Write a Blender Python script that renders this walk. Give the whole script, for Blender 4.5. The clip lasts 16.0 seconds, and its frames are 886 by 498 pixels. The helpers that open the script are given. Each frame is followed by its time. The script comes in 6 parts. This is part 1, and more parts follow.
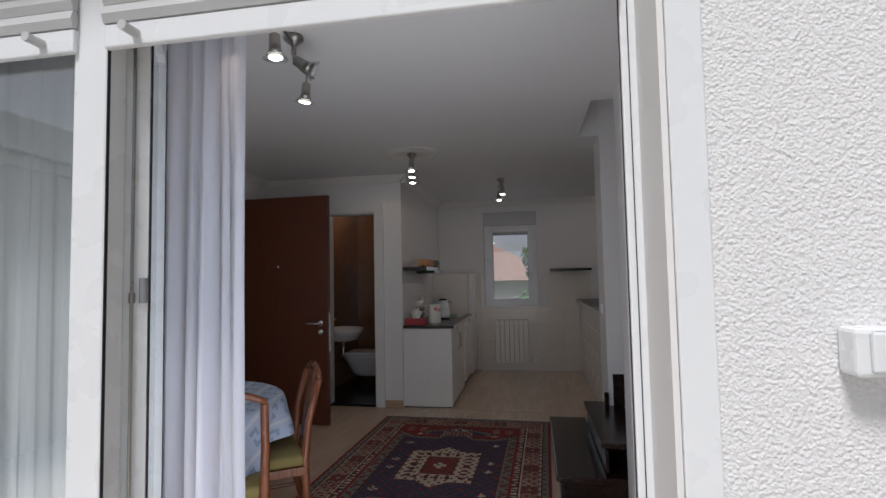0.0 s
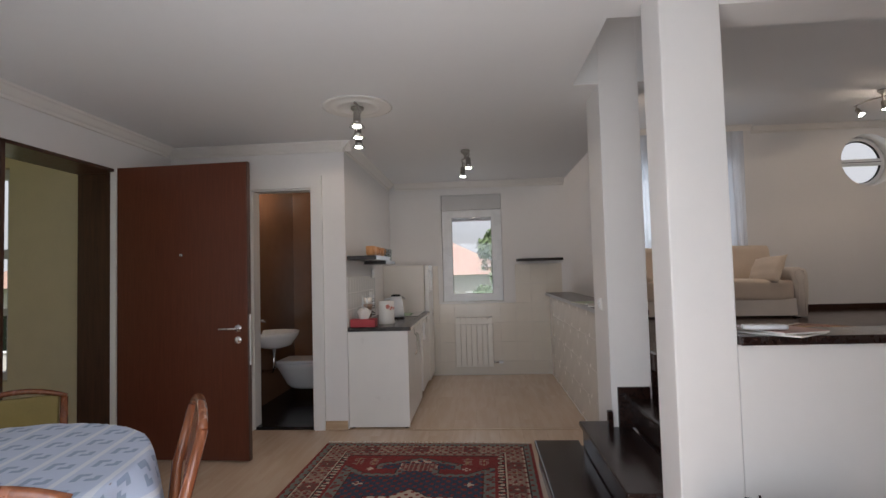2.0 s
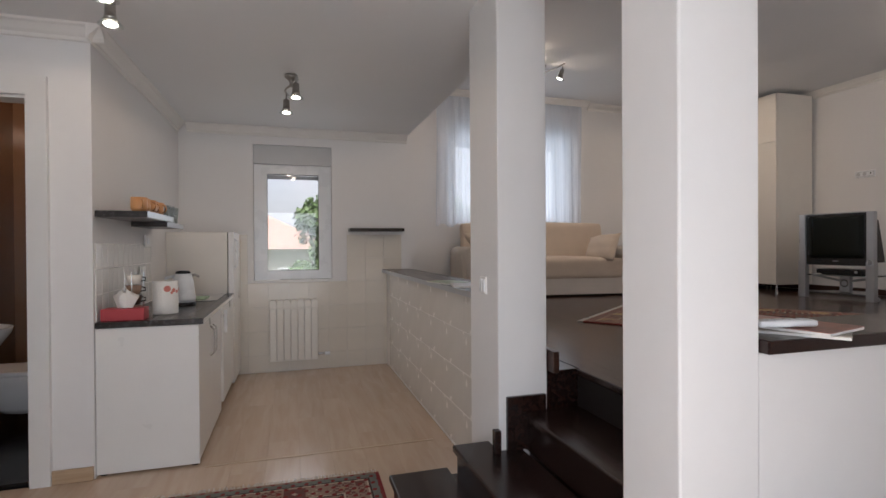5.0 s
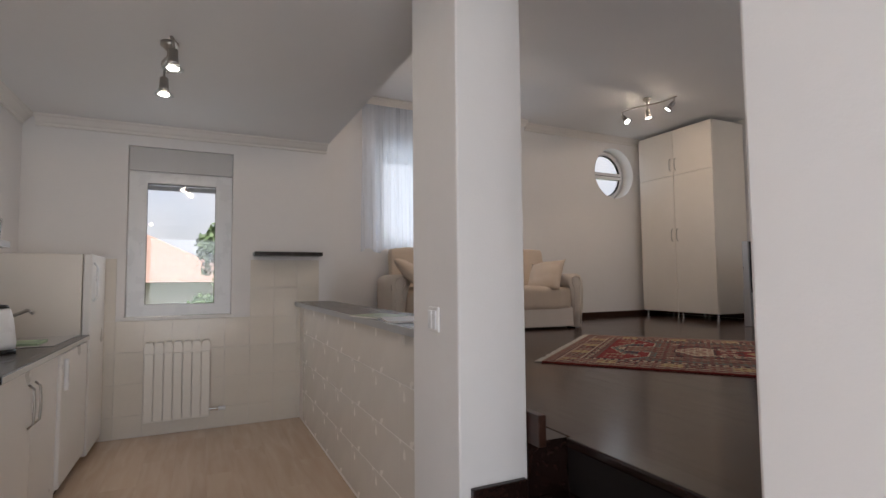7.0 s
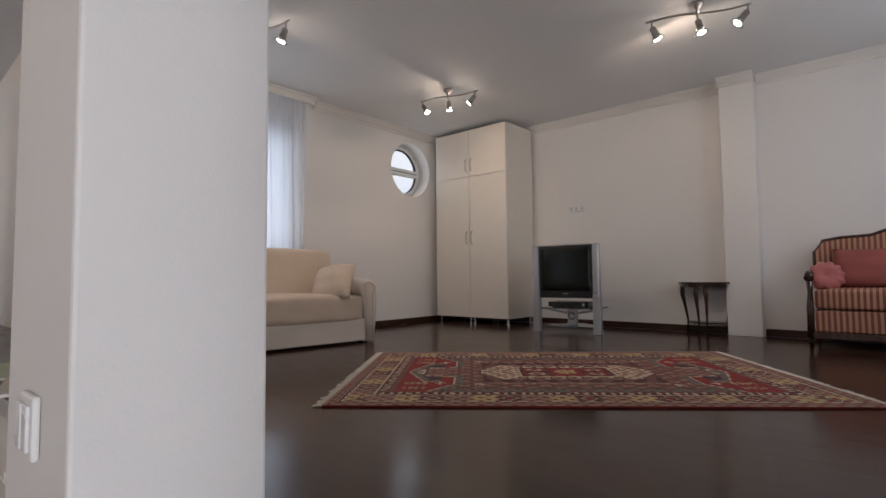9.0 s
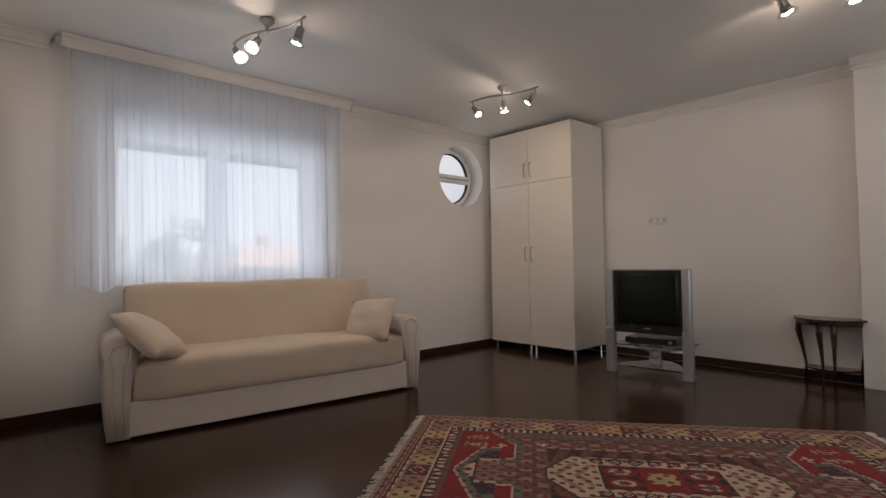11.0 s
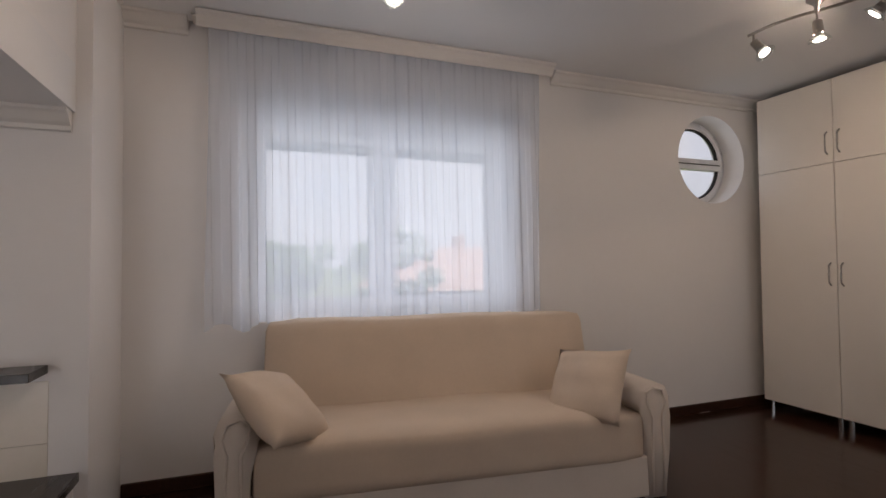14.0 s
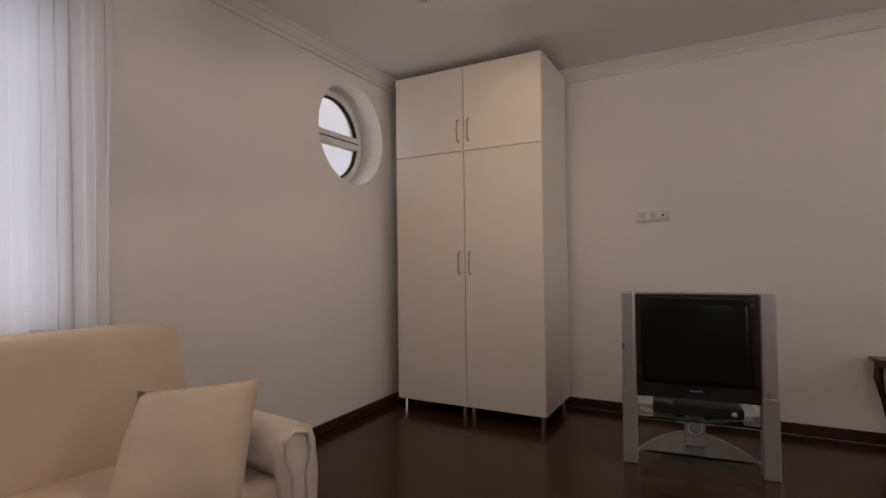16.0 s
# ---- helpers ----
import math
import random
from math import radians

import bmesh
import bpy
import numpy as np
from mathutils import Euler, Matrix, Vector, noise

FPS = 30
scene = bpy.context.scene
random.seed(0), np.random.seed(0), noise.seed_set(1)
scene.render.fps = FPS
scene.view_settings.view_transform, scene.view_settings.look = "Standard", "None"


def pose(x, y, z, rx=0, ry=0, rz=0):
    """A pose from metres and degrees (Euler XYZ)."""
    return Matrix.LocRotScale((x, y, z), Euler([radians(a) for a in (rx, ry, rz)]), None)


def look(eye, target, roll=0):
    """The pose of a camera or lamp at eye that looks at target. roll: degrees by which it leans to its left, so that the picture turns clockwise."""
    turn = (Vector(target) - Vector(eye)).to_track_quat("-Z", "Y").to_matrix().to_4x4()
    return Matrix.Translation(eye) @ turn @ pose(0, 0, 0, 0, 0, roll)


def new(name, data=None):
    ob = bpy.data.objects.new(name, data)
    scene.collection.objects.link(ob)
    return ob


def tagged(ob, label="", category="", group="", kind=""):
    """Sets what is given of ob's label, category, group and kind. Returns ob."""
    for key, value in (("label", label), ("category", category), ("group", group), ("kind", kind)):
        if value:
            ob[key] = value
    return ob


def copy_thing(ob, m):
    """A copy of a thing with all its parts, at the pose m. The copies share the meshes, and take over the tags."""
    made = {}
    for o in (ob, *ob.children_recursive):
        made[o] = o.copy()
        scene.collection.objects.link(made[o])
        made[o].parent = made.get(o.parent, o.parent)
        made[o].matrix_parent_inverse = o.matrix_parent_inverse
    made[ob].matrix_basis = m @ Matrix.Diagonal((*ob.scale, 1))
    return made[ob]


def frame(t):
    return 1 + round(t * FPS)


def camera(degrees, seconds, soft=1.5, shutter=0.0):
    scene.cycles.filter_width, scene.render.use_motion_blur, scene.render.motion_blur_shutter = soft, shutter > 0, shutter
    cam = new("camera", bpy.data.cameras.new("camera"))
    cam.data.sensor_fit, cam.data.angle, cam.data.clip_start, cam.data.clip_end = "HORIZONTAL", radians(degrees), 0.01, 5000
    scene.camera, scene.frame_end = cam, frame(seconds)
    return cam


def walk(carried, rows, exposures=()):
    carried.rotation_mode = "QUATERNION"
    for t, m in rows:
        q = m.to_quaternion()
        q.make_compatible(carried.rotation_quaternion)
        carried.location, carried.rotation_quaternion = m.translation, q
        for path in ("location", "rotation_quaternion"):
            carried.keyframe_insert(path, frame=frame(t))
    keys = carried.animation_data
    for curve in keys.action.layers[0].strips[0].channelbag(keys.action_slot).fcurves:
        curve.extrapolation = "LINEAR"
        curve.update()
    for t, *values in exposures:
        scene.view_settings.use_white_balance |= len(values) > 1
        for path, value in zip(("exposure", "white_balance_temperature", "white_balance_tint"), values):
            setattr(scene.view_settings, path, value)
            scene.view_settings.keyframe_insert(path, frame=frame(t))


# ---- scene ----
cam = camera(82.8, 16.0)
PATH = [
    (0, (-0.097, -0.547, 1.386), (-0.445, 1.42, 1.499), -1.1),
    (0.5, (-0.135, -0.305, 1.388), (-0.451, 1.665, 1.523), -0.4),
    (1, (-0.18, -0.042, 1.393), (-0.485, 1.93, 1.519), -0.3),
    (1.5, (-0.268, 0.204, 1.37), (-0.491, 2.188, 1.491), -1.7),
    (2, (-0.33, 0.42, 1.342), (-0.471, 2.413, 1.433), -1.6),
    (2.5, (-0.356, 0.682, 1.304), (-0.427, 2.68, 1.364), -1.4),
    (3, (-0.356, 0.905, 1.304), (-0.336, 2.905, 1.312), -1.6),
    (3.5, (-0.403, 1.024, 1.298), (-0.193, 3.013, 1.274), -1.1),
    (4, (-0.444, 1.2, 1.31), (0.047, 3.138, 1.26), -0.9),
    (6.5, (-0.336, 2.044, 1.247), (0.332, 3.927, 1.34), -0.2),
    (7, (-0.247, 2.267, 1.237), (0.614, 4.068, 1.355), -0.5),
    (7.5, (-0.150, 2.448, 1.254), (0.915, 4.134, 1.367), -0.8),
    (8, (-0.019, 2.655, 1.276), (1.313, 4.143, 1.383), -1.1),
    (8.5, (0.141, 2.816, 1.263), (1.647, 4.127, 1.373), -0.6),
    (11, (0.871, 3.394, 1.69), (2.217, 4.872, 1.747), -0.8),
    (11.5, (0.967, 3.546, 1.751), (2.096, 5.196, 1.82), -0.6),
    (12, (1.091, 3.736, 1.812), (2.028, 5.501, 1.884), -0.5),
    (12.5, (1.163, 3.915, 1.867), (1.935, 5.759, 1.936), -0.3),
    (13, (1.335, 4.088, 1.865), (1.903, 6.004, 1.945), -0.4),
    (13.5, (1.468, 4.266, 1.902), (1.97, 6.202, 1.956), -0.3),
    (14, (1.507, 4.544, 1.877), (2.211, 6.415, 1.936), -0.5),
    (14.5, (1.591, 4.757, 1.912), (2.59, 6.49, 1.935), -0.6),
    (15, (1.811, 4.961, 1.901), (3.072, 6.513, 1.927), -0.6),
    (15.5, (1.998, 5.139, 1.898), (3.516, 6.441, 1.917), -0.9),
    (16, (2.156, 5.332, 1.8), (3.917, 6.28, 1.845), -0.7),
]
EXPOSURES = [
    (0.0, -0.55, 6050, 12),
    (0.5, -0.58, 6100, 12),
    (1.5, 0.2, 6250, 12),
    (2.5, 0.8, 6350, 13),
    (4.0, 0.85, 6250, 13),
    (7.0, 0.85, 6350, 13),
    (7.5, 0.8, 6300, 13),
    (8.5, 1.0, 6150, 13),
    (11.0, 0.75, 6550, 14),
    (13.0, 0.62, 6600, 16),
    (14.5, 0.6, 6600, 17),
    (15.5, 0.4, 6800, 18),
    (16.0, 0.65, 6950, 20),
]
walk(cam, [(t, look(eye, target, roll)) for t, eye, target, roll in PATH], EXPOSURES)

# ---- daylight ----
world = bpy.data.worlds.new("sky")
scene.world = world
world.use_nodes = True
wn = world.node_tree
sky = wn.nodes.new("ShaderNodeTexSky")
sky.sky_type = "NISHITA"
sky.sun_disc = False
sky.sun_elevation, sky.sun_rotation = radians(52), radians(200)
sky.air_density, sky.dust_density = 0.8, 6.0
cloud = wn.nodes.new("ShaderNodeTexNoise")
cloud.inputs["Scale"].default_value, cloud.inputs["Detail"].default_value = 3.5, 6.0
cover = wn.nodes.new("ShaderNodeMapRange")
cover.inputs["From Min"].default_value, cover.inputs["From Max"].default_value = 0.34, 0.56
cover.inputs["To Min"].default_value, cover.inputs["To Max"].default_value = 0.55, 1.0
veil = wn.nodes.new("ShaderNodeMix")
veil.data_type = "RGBA"
veil.inputs[7].default_value = (3.1, 3.15, 3.25, 1)
wn.links.new(cloud.outputs["Fac"], cover.inputs["Value"])
wn.links.new(cover.outputs["Result"], veil.inputs[0])
wn.links.new(sky.outputs["Color"], veil.inputs[6])
wn.links.new(veil.outputs[2], wn.nodes["Background"].inputs["Color"])
wn.nodes["Background"].inputs["Strength"].default_value = 0.15
sun = new("sun", bpy.data.lights.new("sun", "SUN"))
sun.data.energy, sun.data.angle, sun.data.color = 4.2, radians(16), (1.0, 0.96, 0.9)
sun.matrix_basis = look((0, 0, 20), (4, 12, 0))


def opening_light(x, y, z, w, h, watts, turn):
    """The sky's light entering through a glazed opening."""
    a = new("daylight", bpy.data.lights.new("daylight", "AREA"))
    a.data.shape, a.data.size, a.data.size_y = "RECTANGLE", w, h
    a.data.energy, a.data.color = watts, (0.86, 0.93, 1.0)
    a.matrix_basis = pose(x, y, z, turn, 0, 0)


opening_light(-0.53, 0.82, 1.05, 1.25, 2.0, 15.0, 90)
opening_light(-2.10, 0.68, 1.02, 1.4, 1.8, 4.5, 90)
opening_light(2.32, 7.60, 2.15, 1.6, 1.2, 4.0, -90)
# Lamp for window_5, which is out of view.
opening_light(4.30, 1.85, 2.20, 1.7, 1.2, 6.5, 90)
opening_light(4.975, 7.70, 2.70, 0.44, 0.44, 0.35, -90)
opening_light(-0.415, 7.045, 1.58, 0.6, 0.9, 1.2, -90)

# ---- small tools ----
PI = math.pi


def mat(name, color, rough=0.5, metal=0.0, vary=0.06, scale=6.0, bump=0.0, bscale=80.0, coat=0.0, spec=0.5):
    """A procedural surface: two scales of noise in the colour, fine relief, uneven gloss."""
    m = bpy.data.materials.new(name)
    m.use_nodes = True
    nt = m.node_tree
    b = nt.nodes["Principled BSDF"]
    tc = nt.nodes.new("ShaderNodeTexCoord")
    n1 = nt.nodes.new("ShaderNodeTexNoise")
    n1.inputs["Scale"].default_value = scale
    n1.inputs["Detail"].default_value = 6
    n2 = nt.nodes.new("ShaderNodeTexNoise")
    n2.inputs["Scale"].default_value = scale * 14
    n2.inputs["Detail"].default_value = 3
    nt.links.new(tc.outputs["Object"], n1.inputs["Vector"])
    nt.links.new(tc.outputs["Object"], n2.inputs["Vector"])
    add = nt.nodes.new("ShaderNodeMath")
    add.operation = "MULTIPLY_ADD"
    add.inputs[1].default_value = 0.35
    nt.links.new(n2.outputs["Fac"], add.inputs[0])
    nt.links.new(n1.outputs["Fac"], add.inputs[2])
    ramp = nt.nodes.new("ShaderNodeMapRange")
    ramp.inputs["From Min"].default_value = 0.35
    ramp.inputs["From Max"].default_value = 1.0
    ramp.inputs["To Min"].default_value = 1 - vary
    ramp.inputs["To Max"].default_value = 1 + vary
    nt.links.new(add.outputs[0], ramp.inputs["Value"])
    mul = nt.nodes.new("ShaderNodeVectorMath")
    mul.operation = "SCALE"
    mul.inputs[0].default_value = color[:3]
    nt.links.new(ramp.outputs["Result"], mul.inputs["Scale"])
    nt.links.new(mul.outputs["Vector"], b.inputs["Base Color"])
    rr = nt.nodes.new("ShaderNodeMapRange")
    rr.inputs["To Min"].default_value = max(0.02, rough - 0.08)
    rr.inputs["To Max"].default_value = min(1, rough + 0.08)
    nt.links.new(n1.outputs["Fac"], rr.inputs["Value"])
    nt.links.new(rr.outputs["Result"], b.inputs["Roughness"])
    b.inputs["Metallic"].default_value = metal
    b.inputs["Specular IOR Level"].default_value = spec
    b.inputs["Coat Weight"].default_value = coat
    b.inputs["Coat Roughness"].default_value = 0.12
    if bump:
        n3 = nt.nodes.new("ShaderNodeTexNoise")
        n3.inputs["Scale"].default_value = bscale
        n3.inputs["Detail"].default_value = 4
        nt.links.new(tc.outputs["Object"], n3.inputs["Vector"])
        bp = nt.nodes.new("ShaderNodeBump")
        bp.inputs["Strength"].default_value = bump
        bp.inputs["Distance"].default_value = 0.01
        nt.links.new(n3.outputs["Fac"], bp.inputs["Height"])
        nt.links.new(bp.outputs["Normal"], b.inputs["Normal"])
    return m


def wood_mat(name, dark, light, rough=0.35, axis=0, scale=3.0, stretch=14.0, per_piece=0.0, coat=0.0, spec=0.5, relief=0.06):
    """Wood grain drawn out along one axis, with a tone of its own for each piece."""
    m = bpy.data.materials.new(name)
    m.use_nodes = True
    nt = m.node_tree
    b = nt.nodes["Principled BSDF"]
    tc = nt.nodes.new("ShaderNodeTexCoord")
    info = nt.nodes.new("ShaderNodeObjectInfo")
    mp = nt.nodes.new("ShaderNodeMapping")
    s = [stretch, stretch, stretch]
    s[axis] = 1.0
    mp.inputs["Scale"].default_value = s
    off = nt.nodes.new("ShaderNodeVectorMath")
    off.operation = "ADD"
    sc = nt.nodes.new("ShaderNodeMath")
    sc.operation = "MULTIPLY"
    sc.inputs[1].default_value = 37.0
    nt.links.new(info.outputs["Random"], sc.inputs[0])
    nt.links.new(tc.outputs["Object"], off.inputs[0])
    nt.links.new(sc.outputs[0], off.inputs[1])
    nt.links.new(off.outputs["Vector"], mp.inputs["Vector"])
    n1 = nt.nodes.new("ShaderNodeTexNoise")
    n1.inputs["Scale"].default_value = scale
    n1.inputs["Detail"].default_value = 8
    n1.inputs["Distortion"].default_value = 0.6
    nt.links.new(mp.outputs["Vector"], n1.inputs["Vector"])
    ramp = nt.nodes.new("ShaderNodeValToRGB")
    ramp.color_ramp.elements[0].position = 0.3
    ramp.color_ramp.elements[0].color = (*dark, 1)
    ramp.color_ramp.elements[1].position = 0.72
    ramp.color_ramp.elements[1].color = (*light, 1)
    nt.links.new(n1.outputs["Fac"], ramp.inputs["Fac"])
    tone = nt.nodes.new("ShaderNodeMapRange")
    tone.inputs["To Min"].default_value = 1 - per_piece
    tone.inputs["To Max"].default_value = 1 + per_piece
    nt.links.new(info.outputs["Random"], tone.inputs["Value"])
    mul = nt.nodes.new("ShaderNodeVectorMath")
    mul.operation = "SCALE"
    nt.links.new(ramp.outputs["Color"], mul.inputs[0])
    nt.links.new(tone.outputs["Result"], mul.inputs["Scale"])
    nt.links.new(mul.outputs["Vector"], b.inputs["Base Color"])
    rr = nt.nodes.new("ShaderNodeMapRange")
    rr.inputs["To Min"].default_value = max(0.03, rough - 0.1)
    rr.inputs["To Max"].default_value = rough + 0.1
    nt.links.new(n1.outputs["Fac"], rr.inputs["Value"])
    nt.links.new(rr.outputs["Result"], b.inputs["Roughness"])
    b.inputs["Specular IOR Level"].default_value = spec
    b.inputs["Coat Weight"].default_value = coat
    b.inputs["Coat Roughness"].default_value = 0.1
    bp = nt.nodes.new("ShaderNodeBump")
    bp.inputs["Strength"].default_value = relief
    bp.inputs["Distance"].default_value = 0.004
    nt.links.new(n1.outputs["Fac"], bp.inputs["Height"])
    nt.links.new(bp.outputs["Normal"], b.inputs["Normal"])
    return m


def stucco_mat():
    """Roughcast render: rounded grains a centimetre across over a finer grit."""
    m = bpy.data.materials.new("stucco")
    m.use_nodes = True
    nt = m.node_tree
    b = nt.nodes["Principled BSDF"]
    b.inputs["Roughness"].default_value = 0.95
    b.inputs["Specular IOR Level"].default_value = 0.2
    tc = nt.nodes.new("ShaderNodeTexCoord")
    warp = nt.nodes.new("ShaderNodeTexNoise")
    warp.inputs["Scale"].default_value, warp.inputs["Detail"].default_value = 110.0, 4.0
    grain = nt.nodes.new("ShaderNodeTexVoronoi")
    grain.feature = "SMOOTH_F1"
    grain.inputs["Scale"].default_value, grain.inputs["Smoothness"].default_value = 150.0, 0.5
    nt.links.new(tc.outputs["Object"], warp.inputs["Vector"])
    bend = nt.nodes.new("ShaderNodeVectorMath")
    bend.operation = "MULTIPLY_ADD"
    bend.inputs[1].default_value = (0.007, 0.007, 0.007)
    nt.links.new(warp.outputs["Color"], bend.inputs[0])
    nt.links.new(tc.outputs["Object"], bend.inputs[2])
    nt.links.new(bend.outputs["Vector"], grain.inputs["Vector"])
    tone = nt.nodes.new("ShaderNodeMapRange")
    tone.inputs["To Min"].default_value, tone.inputs["To Max"].default_value = 0.84, 0.76
    nt.links.new(grain.outputs["Distance"], tone.inputs["Value"])
    col = nt.nodes.new("ShaderNodeVectorMath")
    col.operation = "SCALE"
    col.inputs[0].default_value = (1.0, 0.99, 0.985)
    nt.links.new(tone.outputs["Result"], col.inputs["Scale"])
    nt.links.new(col.outputs["Vector"], b.inputs["Base Color"])
    h = nt.nodes.new("ShaderNodeMath")
    h.operation = "MULTIPLY_ADD"
    h.inputs[1].default_value = -1.0
    nt.links.new(grain.outputs["Distance"], h.inputs[0])
    nt.links.new(warp.outputs["Fac"], h.inputs[2])
    bp = nt.nodes.new("ShaderNodeBump")
    bp.inputs["Strength"].default_value, bp.inputs["Distance"].default_value = 0.55, 0.006
    nt.links.new(h.outputs[0], bp.inputs["Height"])
    nt.links.new(bp.outputs["Normal"], b.inputs["Normal"])
    return m


def glow_mat(name, color, strength):
    m = bpy.data.materials.new(name)
    m.use_nodes = True
    b = m.node_tree.nodes["Principled BSDF"]
    b.inputs["Base Color"].default_value = (*color, 1)
    b.inputs["Emission Color"].default_value = (*color, 1)
    b.inputs["Emission Strength"].default_value = strength
    return m


def glass_mat(name, tint=(1, 1, 1), rough=0.0, ior=1.45):
    """Clear pane: mirror-like at grazing angles, else see-through."""
    m = bpy.data.materials.new(name)
    m.use_nodes = True
    b = m.node_tree.nodes["Principled BSDF"]
    b.inputs["Base Color"].default_value = (*tint, 1)
    b.inputs["Roughness"].default_value = rough
    b.inputs["Transmission Weight"].default_value = 1.0
    b.inputs["IOR"].default_value = ior
    return m


def thin_glass_mat(name, tint):
    """Thin-walled glassware: see-through, with a clear mirror sheen."""
    m = bpy.data.materials.new(name)
    m.use_nodes = True
    nt = m.node_tree
    nt.nodes.remove(nt.nodes["Principled BSDF"])
    clear = nt.nodes.new("ShaderNodeBsdfTransparent")
    clear.inputs["Color"].default_value = (*tint, 1)
    sheen = nt.nodes.new("ShaderNodeBsdfGlossy")
    sheen.inputs["Roughness"].default_value = 0.05
    mix = nt.nodes.new("ShaderNodeMixShader")
    mix.inputs[0].default_value = 0.16
    nt.links.new(clear.outputs[0], mix.inputs[1])
    nt.links.new(sheen.outputs[0], mix.inputs[2])
    nt.links.new(mix.outputs[0], nt.nodes["Material Output"].inputs["Surface"])
    return m


def sheer_mat(name, color, clear, through_light=0.5):
    """Thin woven voile: part open weave, part cloth that lets light through."""
    m = bpy.data.materials.new(name)
    m.use_nodes = True
    nt = m.node_tree
    nt.nodes.remove(nt.nodes["Principled BSDF"])
    out = nt.nodes["Material Output"]
    tr = nt.nodes.new("ShaderNodeBsdfTransparent")
    df = nt.nodes.new("ShaderNodeBsdfDiffuse")
    tl = nt.nodes.new("ShaderNodeBsdfTranslucent")
    df.inputs["Color"].default_value = (*color, 1)
    tl.inputs["Color"].default_value = (*color, 1)
    cloth = nt.nodes.new("ShaderNodeMixShader")
    cloth.inputs[0].default_value = through_light
    nt.links.new(df.outputs[0], cloth.inputs[1])
    nt.links.new(tl.outputs[0], cloth.inputs[2])
    tc = nt.nodes.new("ShaderNodeTexCoord")
    mp = nt.nodes.new("ShaderNodeMapping")
    mp.inputs["Scale"].default_value = (60, 60, 2)
    nz = nt.nodes.new("ShaderNodeTexNoise")
    nz.inputs["Scale"].default_value = 1.0
    nt.links.new(tc.outputs["Object"], mp.inputs["Vector"])
    nt.links.new(mp.outputs["Vector"], nz.inputs["Vector"])
    mr = nt.nodes.new("ShaderNodeMapRange")
    mr.inputs["To Min"].default_value = 1 - clear - 0.03
    mr.inputs["To Max"].default_value = 1 - clear + 0.03
    nt.links.new(nz.outputs["Fac"], mr.inputs["Value"])
    mix = nt.nodes.new("ShaderNodeMixShader")
    nt.links.new(mr.outputs["Result"], mix.inputs[0])
    nt.links.new(tr.outputs[0], mix.inputs[1])
    nt.links.new(cloth.outputs[0], mix.inputs[2])
    nt.links.new(mix.outputs[0], out.inputs["Surface"])
    return m


def finish(name, bm, material, smooth=False):
    me = bpy.data.meshes.new(name)
    bmesh.ops.recalc_face_normals(bm, faces=bm.faces)
    bm.to_mesh(me)
    bm.free()
    for m in material if isinstance(material, (list, tuple)) else [material]:
        me.materials.append(m)
    if smooth:
        for p in me.polygons:
            p.use_smooth = True
    return me


def part(name, bm, material, parent, label="", smooth=False, at=None):
    """One mesh object under a thing or a part."""
    ob = new(name, finish(name, bm, material, smooth))
    ob.parent = parent
    if at is not None:
        ob.matrix_basis = at
    return tagged(ob, label) if label else ob


def thing(name, label, category, m=None, group=""):
    e = new(name)
    e.empty_display_size = 0.1
    if m is not None:
        e.matrix_basis = m
    return tagged(e, label, category, group)


def structure(name, bm, material, label, category, smooth=False):
    return tagged(new(name, finish(name, bm, material, smooth)), label, category, kind="structure")


def box(bm, x0, y0, z0, x1, y1, z1, bevel=0.0, seg=2):
    """A box with softened edges."""
    r = bmesh.ops.create_cube(bm, size=1.0)
    m = Matrix.Translation(((x0 + x1) / 2, (y0 + y1) / 2, (z0 + z1) / 2)) @ Matrix.Diagonal((x1 - x0, y1 - y0, z1 - z0, 1))
    bmesh.ops.transform(bm, matrix=m, verts=r["verts"])
    if bevel:
        es = list({e for v in r["verts"] for e in v.link_edges})
        bmesh.ops.bevel(bm, geom=es, offset=bevel, segments=seg, affect="EDGES", profile=0.5)
    return bm


def B(x0, y0, z0, x1, y1, z1, bevel=0.0, seg=2):
    return box(bmesh.new(), x0, y0, z0, x1, y1, z1, bevel, seg)


def tube(bm, pts, r, seg=8, cap=True):
    """A round bar along a run of points; r may vary by point."""
    rs = r if isinstance(r, (list, tuple)) else [r] * len(pts)
    pts = [Vector(p) for p in pts]
    rings = []
    for i, p in enumerate(pts):
        d = (pts[min(i + 1, len(pts) - 1)] - pts[max(i - 1, 0)]).normalized()
        side = d.orthogonal().normalized() if abs(d.z) > 0.95 else d.cross(Vector((0, 0, 1))).normalized()
        if abs(d.z) > 0.95:
            side = Vector((1, 0, 0))
            side = (side - d * side.dot(d)).normalized()
        up = side.cross(d)
        rings.append([bm.verts.new(p + rs[i] * (math.cos(a) * side + math.sin(a) * up)) for a in [2 * PI * k / seg for k in range(seg)]])
    for a, b in zip(rings, rings[1:]):
        for k in range(seg):
            bm.faces.new((a[k], a[(k + 1) % seg], b[(k + 1) % seg], b[k]))
    if cap:
        bm.faces.new(rings[0])
        bm.faces.new(rings[-1])
    return bm


def T(pts, r, seg=8):
    return tube(bmesh.new(), pts, r, seg)


